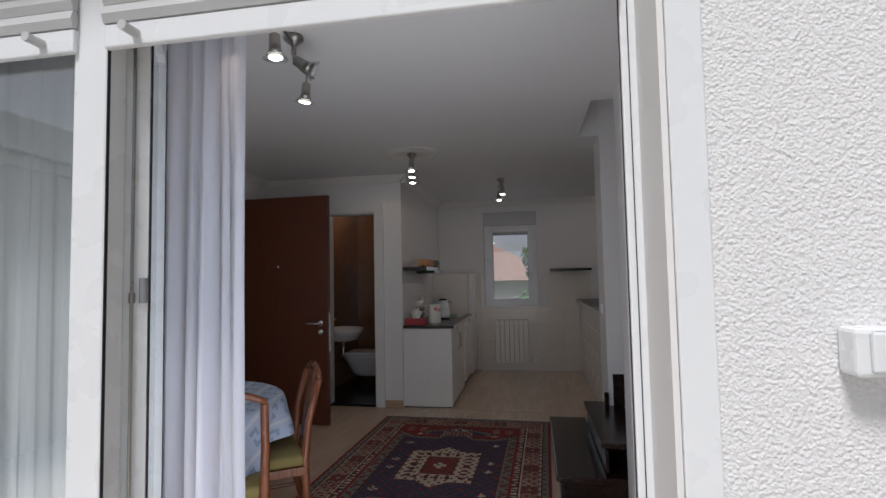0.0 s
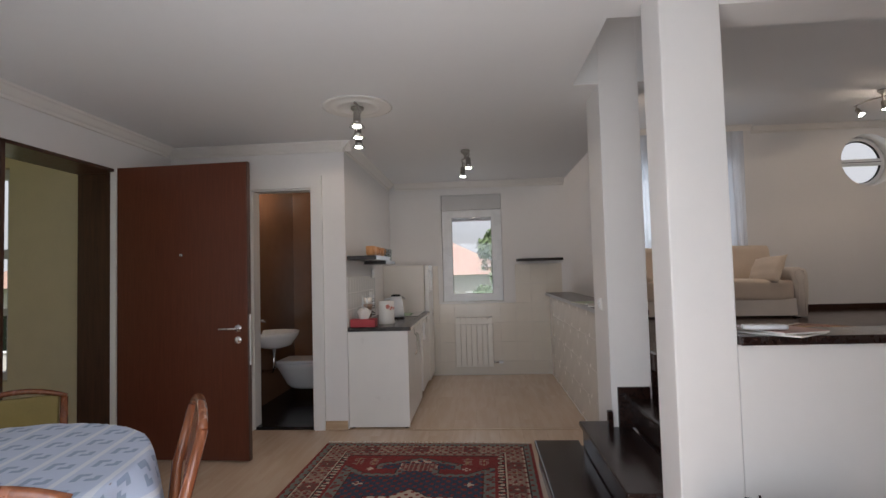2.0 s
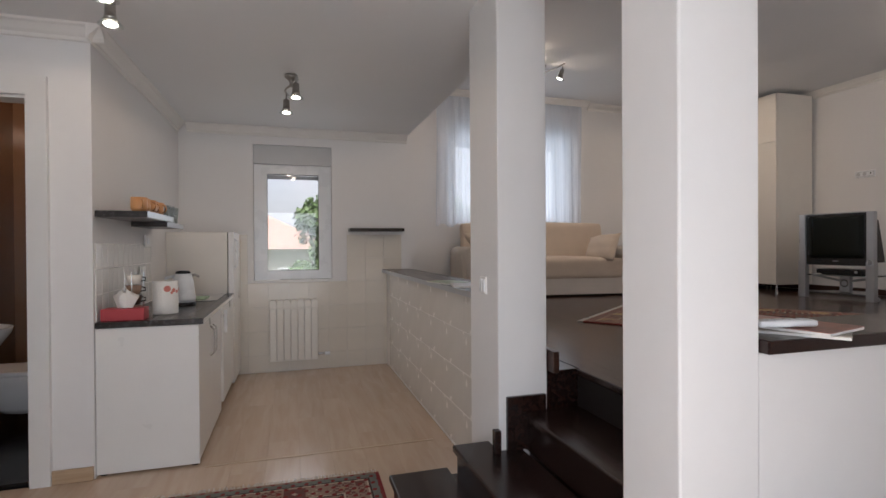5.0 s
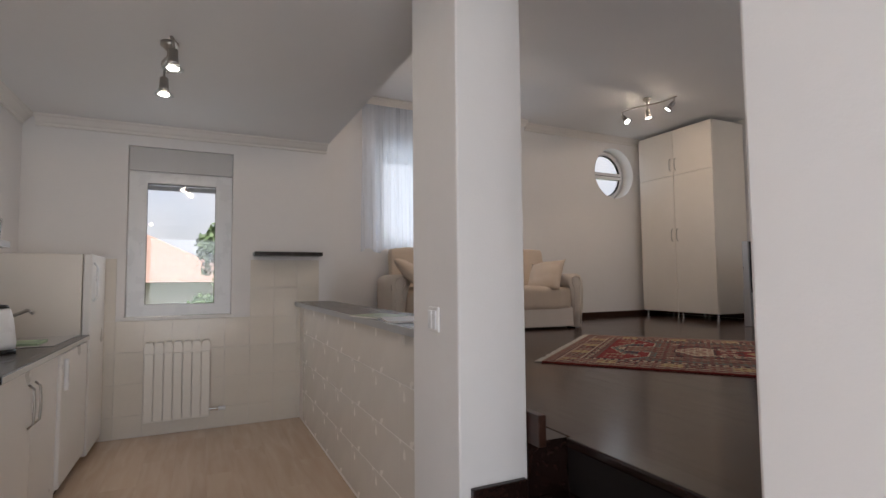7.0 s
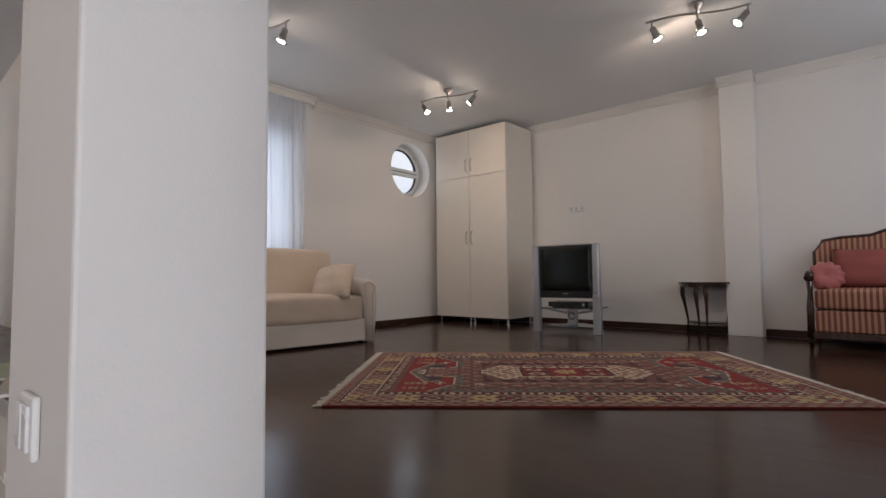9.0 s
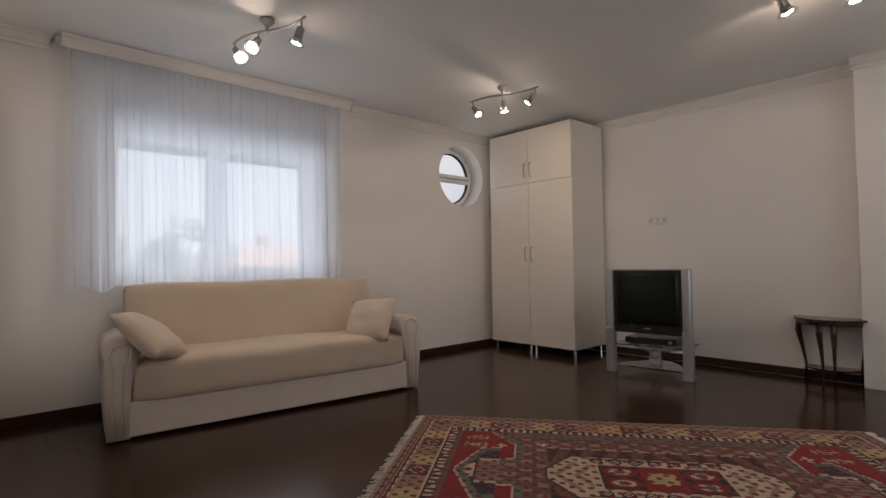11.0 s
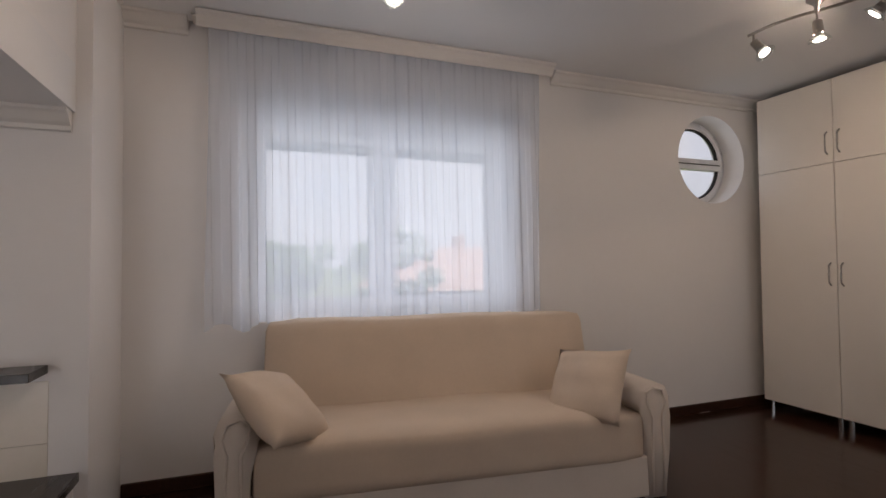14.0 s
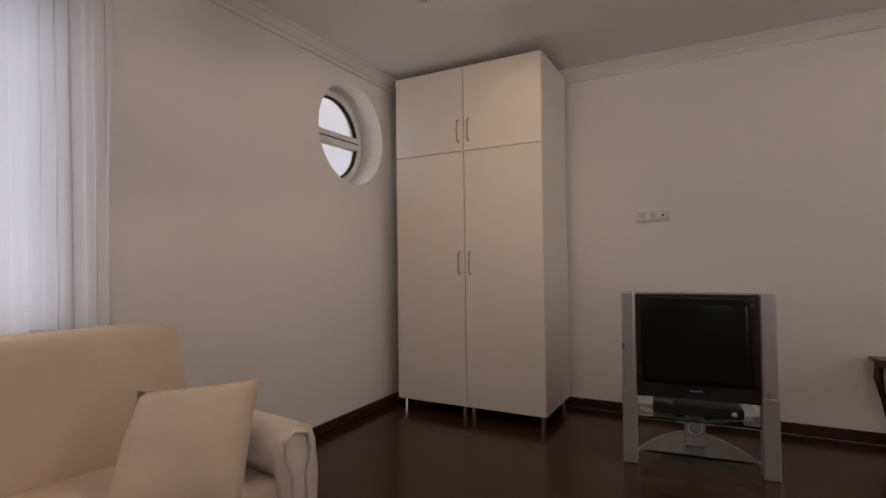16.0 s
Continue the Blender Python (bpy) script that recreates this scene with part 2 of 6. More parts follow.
def lathe(profile, seg=24, bm=None):
    """A turned body from (radius, height) pairs."""
    bm = bm or bmesh.new()
    rings = []
    for r, z in profile:
        rings.append([bm.verts.new((max(r, 1e-4) * math.cos(2 * PI * k / seg), max(r, 1e-4) * math.sin(2 * PI * k / seg), z)) for k in range(seg)])
    for a, b in zip(rings, rings[1:]):
        for k in range(seg):
            bm.faces.new((a[k], a[(k + 1) % seg], b[(k + 1) % seg], b[k]))
    bm.faces.new(rings[0])
    bm.faces.new(rings[-1])
    return bm


def prism(outline, a0, a1, axis="y", bm=None):
    """An outline in the other two axes, drawn out along one axis."""
    bm = bm or bmesh.new()

    def place(u, v, a):
        return {"x": (a, u, v), "y": (u, a, v), "z": (u, v, a)}[axis]

    lo = [bm.verts.new(place(u, v, a0)) for u, v in outline]
    hi = [bm.verts.new(place(u, v, a1)) for u, v in outline]
    n = len(outline)
    bm.faces.new(lo)
    bm.faces.new(hi)
    for k in range(n):
        bm.faces.new((lo[k], lo[(k + 1) % n], hi[(k + 1) % n], hi[k]))
    return bm


def pillow_bm(w, h, d, n=14):
    """A soft square cushion with drawn-out corners."""
    bm = bmesh.new()
    for side in (1, -1):
        grid = []
        for i in range(n + 1):
            row = []
            for j in range(n + 1):
                u, v = 2 * i / n - 1, 2 * j / n - 1
                puff = max(0.0, (1 - u * u) * (1 - v * v)) ** 0.42
                pull = 1 - 0.10 * (1 - abs(u) ** 3 * abs(v) ** 3) * (abs(u) ** 4 + abs(v) ** 4) * 0.6
                wob = 0.006 * math.sin(5 * u + 3 * v) + 0.004 * math.sin(9 * v)
                row.append(bm.verts.new((u * w / 2 * pull, side * (d / 2 * puff + wob * puff), v * h / 2 * pull)))
            grid.append(row)
        for i in range(n):
            for j in range(n):
                bm.faces.new((grid[i][j], grid[i + 1][j], grid[i + 1][j + 1], grid[i][j + 1]))
    bmesh.ops.remove_doubles(bm, verts=bm.verts, dist=0.0008)
    return bm


def wall_bm(axis, a0, a1, u0, u1, z0, z1, holes=()):
    """A wall of thickness a0..a1 across axis, u0..u1 along it, with rectangular openings (u0, u1, z0, z1) right through."""
    us = sorted({u0, u1, *[v for h in holes for v in h[:2] if u0 < v < u1]})
    zs = sorted({z0, z1, *[v for h in holes for v in h[2:] if z0 < v < z1]})

    def solid(i, j):
        if not (0 <= i < len(us) - 1 and 0 <= j < len(zs) - 1):
            return False
        cu, cz = (us[i] + us[i + 1]) / 2, (zs[j] + zs[j + 1]) / 2
        return not any(h[0] < cu < h[1] and h[2] < cz < h[3] for h in holes)

    bm = bmesh.new()

    def at(u, a, z):
        return (a, u, z) if axis == "x" else (u, a, z)

    def quad(*ps):
        bm.faces.new([bm.verts.new(at(*p)) for p in ps])

    for i in range(len(us) - 1):
        for j in range(len(zs) - 1):
            if not solid(i, j):
                continue
            a, b, c, d = us[i], us[i + 1], zs[j], zs[j + 1]
            quad((a, a0, c), (b, a0, c), (b, a0, d), (a, a0, d))
            quad((a, a1, c), (a, a1, d), (b, a1, d), (b, a1, c))
            if not solid(i - 1, j):
                quad((a, a0, c), (a, a0, d), (a, a1, d), (a, a1, c))
            if not solid(i + 1, j):
                quad((b, a0, c), (b, a1, c), (b, a1, d), (b, a0, d))
            if not solid(i, j - 1):
                quad((a, a0, c), (a, a1, c), (b, a1, c), (b, a0, c))
            if not solid(i, j + 1):
                quad((a, a0, d), (b, a0, d), (b, a1, d), (a, a1, d))
    bmesh.ops.remove_doubles(bm, verts=bm.verts, dist=1e-5)
    return bm

# ---- materials ----
M_WALL = mat("wall_paint", (0.80, 0.78, 0.765), 0.75, vary=0.025, scale=1.5, bump=0.06, bscale=180)
M_CEIL = mat("ceiling_paint", (0.78, 0.775, 0.77), 0.8, vary=0.02, scale=1.2, bump=0.04, bscale=180)
M_TRIM = mat("white_gloss_trim", (0.80, 0.785, 0.76), 0.4, vary=0.02)
M_PLASTER = mat("plaster_cornice", (0.80, 0.77, 0.73), 0.7, vary=0.02)
M_STUCCO = stucco_mat()
M_PVC = mat("white_plastic_profile", (0.80, 0.81, 0.82), 0.28, vary=0.02)
M_SHUT = mat("grey_shutter_slat", (0.55, 0.55, 0.55), 0.4, vary=0.03)
M_SLAT = mat("dark_grey_shutter_slat", (0.22, 0.22, 0.23), 0.4, vary=0.03)
M_RUBBER = mat("black_gasket", (0.015, 0.015, 0.016), 0.6)
M_GLASS = glass_mat("window_glass")
M_DOORGLASS = glass_mat("coated_double_glazing", (0.90, 0.93, 0.92), 0.0, 2.9)
M_CLEAR = thin_glass_mat("clear_thin_glass", (0.90, 0.93, 0.93))
M_SHELFGLASS = glass_mat("green_tinted_glass", (0.80, 0.90, 0.88))
M_DARKPLANK = wood_mat("dark_parquet", (0.032, 0.013, 0.008), (0.050, 0.023, 0.014), 0.19, 1, scale=2.0, per_piece=0.10, spec=0.30, relief=0.03)
M_DARKWOOD = wood_mat("dark_stained_wood", (0.013, 0.006, 0.005), (0.026, 0.012, 0.009), 0.22, 1, spec=0.4)
M_SKIRT = wood_mat("brown_skirting_wood", (0.032, 0.013, 0.008), (0.050, 0.021, 0.013), 0.35, 1, spec=0.35)
M_WORKTOP = wood_mat("dark_worktop", (0.020, 0.015, 0.013), (0.040, 0.030, 0.026), 0.25, 1)
M_LAMPLANK = wood_mat("light_laminate", (0.56, 0.41, 0.295), (0.63, 0.485, 0.365), 0.20, 1, scale=2.0, stretch=9, per_piece=0.03)
M_SUB = mat("screed", (0.22, 0.17, 0.13), 0.8)
M_SUBDARK = mat("dark_joint", (0.010, 0.006, 0.005), 0.6)
M_PINE = wood_mat("pale_wood_skirting", (0.46, 0.32, 0.20), (0.58, 0.43, 0.29), 0.35, 0)
M_DOOR = wood_mat("brown_door_veneer", (0.098, 0.027, 0.013), (0.126, 0.036, 0.018), 0.34, 2, scale=5.0, stretch=22.0, spec=0.4, relief=0.0)
M_FRAMEWOOD = wood_mat("dark_brown_lining", (0.045, 0.018, 0.010), (0.080, 0.034, 0.018), 0.35, 2)
M_CHAIRWOOD = wood_mat("reddish_chair_wood", (0.15, 0.045, 0.019), (0.27, 0.090, 0.036), 0.25, 2, coat=0.3)
M_MAHOG = wood_mat("dark_mahogany", (0.030, 0.012, 0.008), (0.065, 0.026, 0.016), 0.25, 2, coat=0.3)
M_CREAMLAM = mat("cream_laminate", (0.78, 0.73, 0.66), 0.35, vary=0.02)
M_WHITELAM = mat("white_laminate", (0.80, 0.78, 0.75), 0.3, vary=0.02)
M_CREAM = mat("cream_fabric", (0.64, 0.525, 0.415), 0.92, vary=0.06, scale=5, bump=0.3, bscale=420)
M_CREAM2 = mat("pale_cream_leatherette", (0.70, 0.62, 0.54), 0.6, vary=0.05, bump=0.15, bscale=300)
M_TILEBEIGE = mat("beige_glazed_tile", (0.73, 0.675, 0.59), 0.22, vary=0.05, scale=3)
M_TILEWHITE = mat("white_glazed_tile", (0.76, 0.75, 0.73), 0.15, vary=0.03, bump=0.1, bscale=25)
M_TILEBAR = mat("cream_wall_tile", (0.76, 0.72, 0.66), 0.25, vary=0.03)
M_GROUT = mat("grout", (0.82, 0.79, 0.75), 0.85)
M_STEEL = mat("brushed_nickel", (0.42, 0.40, 0.37), 0.3, metal=1.0, vary=0.05)
M_CHROME = mat("chrome", (0.75, 0.75, 0.76), 0.1, metal=1.0, vary=0.02)
M_SILVER = mat("silver_plastic", (0.45, 0.46, 0.48), 0.3, metal=0.7, vary=0.03)
M_BLACK = mat("black_plastic", (0.012, 0.012, 0.013), 0.25)
M_SCREEN = mat("dark_screen", (0.006, 0.008, 0.006), 0.16, spec=0.22)
M_CERAMIC = mat("white_ceramic", (0.82, 0.82, 0.82), 0.1, vary=0.01)
M_ORANGE = mat("orange_ceramic", (0.62, 0.31, 0.13), 0.3, vary=0.1)
M_PAPER = mat("white_paper", (0.80, 0.78, 0.74), 0.9, vary=0.04, bump=0.3, bscale=90)
M_PINK = mat("pink_print", (0.62, 0.22, 0.18), 0.9)
M_REDBOX = mat("red_card", (0.42, 0.04, 0.05), 0.5)
M_COFFEE = mat("coffee_brown", (0.06, 0.025, 0.012), 0.4)
M_MAUVECUP = mat("brown_beige_ceramic", (0.30, 0.19, 0.13), 0.3)
M_RADIATOR = mat("white_enamel", (0.80, 0.77, 0.71), 0.35, vary=0.02)
M_OLIVE = mat("olive_gold_fabric", (0.28, 0.22, 0.08), 0.9, vary=0.12, bump=0.3, bscale=300)
M_BROWNTILE = mat("brown_bath_tile", (0.20, 0.105, 0.06), 0.2, vary=0.08)
M_DARKTILE = mat("black_floor_tile", (0.012, 0.012, 0.014), 0.22)
M_HALL = mat("ochre_hall_paint", (0.64, 0.56, 0.38), 0.8, vary=0.05)
M_DUSTYROSE = mat("dusty_rose_velvet", (0.30, 0.085, 0.075), 0.85, vary=0.15, scale=8)
M_ROSE = mat("rose_pink_satin", (0.45, 0.14, 0.13), 0.6, vary=0.12)
M_CLOTHBLUE = mat("pale_blue_cloth", (0.50, 0.58, 0.74), 0.9, vary=0.05, bump=0.15, bscale=500)
M_CLOTHWHITE = mat("pale_cloth_stripe", (0.66, 0.71, 0.80), 0.9, vary=0.04)
M_CLOTHGREY = mat("blue_grey_motif", (0.30, 0.38, 0.54), 0.9)
M_SHEER = sheer_mat("voile", (0.84, 0.89, 0.97), 0.36, 0.75)
M_SHEER2 = sheer_mat("door_curtain_cloth", (0.88, 0.88, 0.94), 0.06, 0.5)
# Dimmer than the door curtain: the weaker light behind the pane is in the colour.
M_SHEER3 = sheer_mat("fixed_pane_voile", (0.78, 0.81, 0.82), 0.22, 0.4)
M_BULB = glow_mat("lit_bulb", (1.0, 0.90, 0.76), 12.0)
M_BULBOFF = mat("frosted_bulb", (0.7, 0.7, 0.68), 0.3)
M_GROUND = mat("lawn", (0.10, 0.13, 0.05), 0.95, vary=0.3, scale=0.4)
M_TERRACE = mat("terrace_slab", (0.55, 0.53, 0.50), 0.7, vary=0.1)
M_HOUSE = mat("house_render", (0.48, 0.46, 0.44), 0.9, vary=0.06, scale=1)
# Roof red is washed out: distant haze and glare are put into the colour.
M_ROOF = mat("hazed_roof_tile", (0.29, 0.19, 0.15), 0.8, vary=0.2, scale=4)
M_LEAF = mat("leaf", (0.08, 0.13, 0.045), 0.6, vary=0.4, scale=20)
M_BARK = mat("bark", (0.10, 0.07, 0.05), 0.9, vary=0.2)
M_MAG = mat("glossy_cover", (0.35, 0.30, 0.24), 0.3, vary=0.5, scale=12)
M_MAGRED = mat("glossy_red_cover", (0.30, 0.12, 0.09), 0.3, vary=0.7, scale=14)
M_MAG2 = mat("glossy_green_cover", (0.20, 0.26, 0.12), 0.3, vary=0.7, scale=14)
RUG_COLOURS = [(0.050, 0.024, 0.022), (0.30, 0.20, 0.15), (0.21, 0.022, 0.020), (0.034, 0.042, 0.075),
               (0.165, 0.175, 0.150), (0.50, 0.41, 0.31), (0.15, 0.055, 0.045), (0.32, 0.22, 0.12)]
RUG_PALE = [(0.050, 0.028, 0.028), (0.30, 0.20, 0.145), (0.24, 0.022, 0.022), (0.034, 0.036, 0.050),
            (0.13, 0.145, 0.125), (0.50, 0.40, 0.29), (0.16, 0.085, 0.065), (0.44, 0.34, 0.17)]
M_RUGS = [mat("rug_wool_%d" % i, c, 0.97, vary=0.22, scale=9, bump=0.5, bscale=400) for i, c in enumerate(RUG_COLOURS)]
M_RUGS_PALE = [mat("pale_rug_wool_%d" % i, c, 0.97, vary=0.22, scale=9, bump=0.5, bscale=400) for i, c in enumerate(RUG_PALE)]
M_FRINGE = mat("rug_fringe", (0.62, 0.57, 0.50), 0.95, vary=0.1)


def striped_mat():
    """Upholstery with narrow rose and gold stripes."""
    m = bpy.data.materials.new("striped_upholstery")
    m.use_nodes = True
    nt = m.node_tree
    b = nt.nodes["Principled BSDF"]
    tc = nt.nodes.new("ShaderNodeTexCoord")
    w = nt.nodes.new("ShaderNodeTexWave")
    w.bands_direction = "X"
    w.inputs["Scale"].default_value = 8.5
    w.inputs["Distortion"].default_value = 0.3
    r = nt.nodes.new("ShaderNodeValToRGB")
    r.color_ramp.elements[0].position, r.color_ramp.elements[0].color = 0.42, (0.21, 0.055, 0.045, 1)
    r.color_ramp.elements[1].position, r.color_ramp.elements[1].color = 0.58, (0.42, 0.25, 0.15, 1)
    nt.links.new(tc.outputs["Object"], w.inputs["Vector"])
    nt.links.new(w.outputs["Fac"], r.inputs["Fac"])
    nt.links.new(r.outputs["Color"], b.inputs["Base Color"])
    b.inputs["Roughness"].default_value = 0.7
    return m


M_STRIPE = striped_mat()

# ---- the shell of the place ----
Z1, C1, C2 = 0.70, 2.52, 3.215
structure("floor", B(-3.4, 0.62, -0.20, 2.5, 4.80, -0.012), M_SUB, "light laminate floor of the living room", "floor")
structure("floor_kitchen", B(-3.4, 4.80, -0.20, 0.80, 7.35, -0.012), M_SUB, "light laminate floor of the kitchen", "floor")
structure("floor_upper", B(0.88, 2.50, 0.45, 6.2, 7.86, Z1 - 0.010), M_SUBDARK, "dark glossy parquet of the raised room", "floor")
structure("wall_front", wall_bm("y", 0.43, 0.82, -3.4, 2.5, -0.2, 3.6, [(-2.95, 0.16, 0.0, 2.45)]), M_STUCCO, "white rough stucco outer wall", "wall")
structure("wall_front_lining", wall_bm("y", 0.822, 0.84, -3.1, 2.3, 0.0, C1, [(-2.95, 0.16, 0.0, 2.45)]), M_WALL, "white painted inner side", "wall")
structure("wall_west", wall_bm("x", -3.4, -3.1, 0.84, 4.90, 0.0, C1, [(3.13, 4.10, 0.0, 2.20)]), M_WALL, "white painted wall with the entrance", "wall")
structure("wall_bathroom", wall_bm("y", 4.776, 4.90, -3.1, -1.5, 0.0, C1, [(-2.36, -1.785, 0.0, 2.13)]), M_WALL, "white painted wall with the bathroom doorway", "wall")
structure("wall_kitchen_side", B(-1.62, 4.90, 0.0, -1.5, 7.02, C1), M_WALL, "white painted kitchen wall", "wall")
structure("wall_kitchen_back", wall_bm("y", 7.02, 7.35, -1.62, 0.87, 0.0, C2, [(-0.81, -0.02, 0.92, 2.35)]), M_WALL, "white painted wall with the kitchen window", "wall")
structure("ceiling", B(-3.4, 0.43, C1, 2.5, 2.80, C1 + 0.2), M_CEIL, "white painted ceiling", "ceiling")
structure("ceiling_stair_side", B(-3.4, 2.80, C1, 0.31, 3.66, C1 + 0.2), M_CEIL, "white painted ceiling", "ceiling")
structure("ceiling_kitchen", B(-3.4, 3.66, C1, 0.81, 7.02, C1 + 0.2), M_CEIL, "white painted ceiling", "ceiling")
structure("wall_over_bar", B(0.60, 3.66, C1 + 0.2, 0.81, 7.02, C2), M_WALL, "white painted wall over the bar", "wall")
structure("wall_over_stair", B(0.11, 2.71, C1 + 0.2, 0.31, 3.66, C2), M_WALL, "white painted wall over the stairs", "wall")
structure("wall_over_stair_back", B(0.31, 3.66, C1 + 0.2, 0.60, 3.76, C2), M_WALL, "white painted wall over the stairs", "wall")
structure("wall_bar", B(0.565, 4.027, 0.0, 0.805, 7.02, 1.0), M_GROUT, "low tiled wall under the bar top", "wall")
structure("wall_bar_inner", B(0.806, 4.027, 0.45, 0.818, 7.02, 1.0), M_WALL, "white painted low wall", "wall")
structure("column_kitchen", B(0.467, 3.657, 0.0, 0.716, 4.025, C2, 0.006), M_WALL, "white painted square column", "column")
structure("column_stair", B(0.436, 2.497, 0.0, 0.680, 2.712, C2, 0.006), M_WALL, "white painted square column", "column")
structure("wall_knee", wall_bm("y", 2.499, 2.710, 0.680, 2.5, 0.0, C2, [(0.680, 2.35, 1.02, 2.40)]), M_WALL, "white low wall with a wide opening above", "wall")
structure("ledge", B(0.681, 2.47, 1.021, 2.34, 2.74, 1.056, 0.005), M_DARKWOOD, "dark wooden cap on the low wall", "ledge")
WIN = (1.47, 3.18, 1.58, 2.92)
RC, RZ, RR = 4.975, 2.70, 0.355
structure("wall_window", wall_bm("y", 7.56, 7.86, 0.60, 6.2, 0.3, C2, [WIN, (RC - 0.5, RC + 0.5, RZ - 0.5, RZ + 0.5)]), M_WALL, "white painted wall with two windows", "wall")
structure("wall_television", B(5.95, 1.62, 0.45, 6.2, 7.56, C2), M_WALL, "white painted wall", "wall")
structure("wall_stub", B(0.60, 7.351, 0.45, 0.868, 7.559, C2), M_WALL, "white painted wall", "wall")
structure("pilaster", B(5.80, 3.80, Z1, 5.949, 4.09, C2, 0.005), M_WALL, "white painted pilaster", "pilaster")
structure("wall_upper_south", wall_bm("y", 1.62, 1.86, 2.5, 5.95, 0.45, C2, [(3.40, 5.20, 1.58, 2.92)]), M_WALL, "white painted wall", "wall")
structure("ceiling_upper", B(0.11, 2.499, C2, 6.2, 7.86, C2 + 0.2), M_CEIL, "white painted ceiling", "ceiling")
structure("floor_upper_south", B(2.501, 1.861, 0.45, 5.949, 2.499, Z1 - 0.001), M_DARKPLANK, "dark glossy parquet of the raised room", "floor")
structure("ceiling_upper_south", B(2.31, 1.62, C2, 6.2, 2.498, C2 + 0.2), M_CEIL, "white painted ceiling", "ceiling")
structure("wall_upper_west", B(2.31, 1.62, C1 + 0.2, 2.499, 2.498, C2), M_WALL, "white painted wall", "wall")
structure("wall_east", B(2.3, 0.84, 0.0, 2.5, 2.499, C1), M_WALL, "white painted wall", "wall")
structure("roof_slab", B(-3.4, 0.43, 3.48, 6.2, 7.86, 3.6), M_STUCCO, "flat roof slab", "roof")
structure("wall_outer_west", B(-3.4, 0.82, C1 + 0.2, -3.2, 7.35, 3.48), M_STUCCO, "white outer wall", "wall")


def ring_wall(cx, cz, r, half, y0, y1, n=48):
    """A square of wall with a round hole through it."""
    bm = bmesh.new()
    rows = []
    for k in range(n):
        a = 2 * PI * k / n
        c, s = math.cos(a), math.sin(a)
        q = half / max(abs(c), abs(s))
        rows.append([bm.verts.new(p) for p in ((cx + q * c, y0, cz + q * s), (cx + r * c, y0, cz + r * s), (cx + r * c, y1, cz + r * s), (cx + q * c, y1, cz + q * s))])
    for k in range(n):
        a, b = rows[k], rows[(k + 1) % n]
        for i in range(3):
            bm.faces.new((a[i], a[i + 1], b[i + 1], b[i]))
    return bm


structure("wall_window_round", ring_wall(RC, RZ, RR, 0.5, 7.56, 7.86), M_WALL, "white wall with a round opening", "wall")

# cornices and skirtings
CORN = [(0, 0), (0.075, 0), (0.07, -0.012), (0.055, -0.02), (0.03, -0.05), (0.014, -0.062), (0.012, -0.08), (0, -0.085)]


def cornice(name, axis, wall, side, a0, a1, z):
    pts = [(wall + side * u, z + v - 0.001) for u, v in CORN]
    structure(name, prism(pts, a0, a1, axis), M_PLASTER, "white moulded plaster cornice", "cornice")


cornice("trim_bath_cornice", "x", 4.774, -1, -3.09, -1.43, C1)
cornice("trim_kitchen_side_cornice", "y", -1.498, 1, 4.70, 7.0, C1)
cornice("trim_kitchen_back_cornice", "x", 7.018, -1, -1.42, 0.80, C1)
cornice("trim_west_cornice", "y", -3.098, 1, 0.85, 4.70, C1)
cornice("trim_window_cornice_east", "x", 7.558, -1, 3.46, 5.94, C2)
cornice("trim_window_cornice_west", "x", 7.558, -1, 0.82, 1.17, C2)
cornice("trim_television_cornice", "y", 5.948, -1, 4.10, 7.48, C2)
cornice("trim_pilaster_cornice", "y", 5.798, -1, 3.79, 4.10, C2)
cornice("trim_south_cornice", "y", 5.948, -1, 2.52, 3.79, C2)
cornice("trim_bar_cornice", "y", 0.812, 1, 3.7, 7.45, C2)
for n, b in (("baseboard_window", (0.875, 7.538, Z1, 5.94, 7.558, Z1 + 0.068)), ("baseboard_television", (5.93, 4.095, Z1, 5.948, 7.53, Z1 + 0.068)),
             ("baseboard_bar", (0.8195, 4.13, Z1, 0.838, 7.50, Z1 + 0.068)), ("baseboard_south", (5.93, 2.52, Z1, 5.948, 3.795, Z1 + 0.068))):
    structure(n, B(*b, 0.004), M_SKIRT, "dark wooden skirting board", "skirting")
structure("trim_threshold", B(-0.94, 4.745, -0.0005, 0.46, 4.768, 0.003, 0.001), M_PINE, "pale strip between the laminate floors", "trim")
structure("baseboard_bath", B(-1.70, 4.757, 0.0, -1.503, 4.774, 0.075, 0.003), M_PINE, "pale wooden skirting board", "skirting")
structure("baseboard_step", B(0.435, 3.62, 0.351, 0.466, 3.6565, 0.455, 0.003), M_DARKWOOD, "dark stair skirting block", "skirting")
structure("baseboard_step_upper", B(0.503, 3.635, 0.351, 0.70, 3.6565, 0.597, 0.003), M_DARKWOOD, "dark stair skirting board", "skirting")
structure("baseboard_column", B(0.72, 3.60, Z1, 0.75, 4.02, Z1 + 0.10, 0.003), M_SKIRT, "dark wooden skirting board", "skirting")

structure("floor_upper_edge", B(0.8185, 4.028, 0.45, 0.879, 7.555, Z1 - 0.0005), M_DARKPLANK, "dark parquet edge strip", "floor")
structure("floor_upper_corner", B(0.717, 3.656, 0.0, 0.879, 4.0265, Z1 - 0.001), M_DARKWOOD, "dark wooden landing corner", "floor")

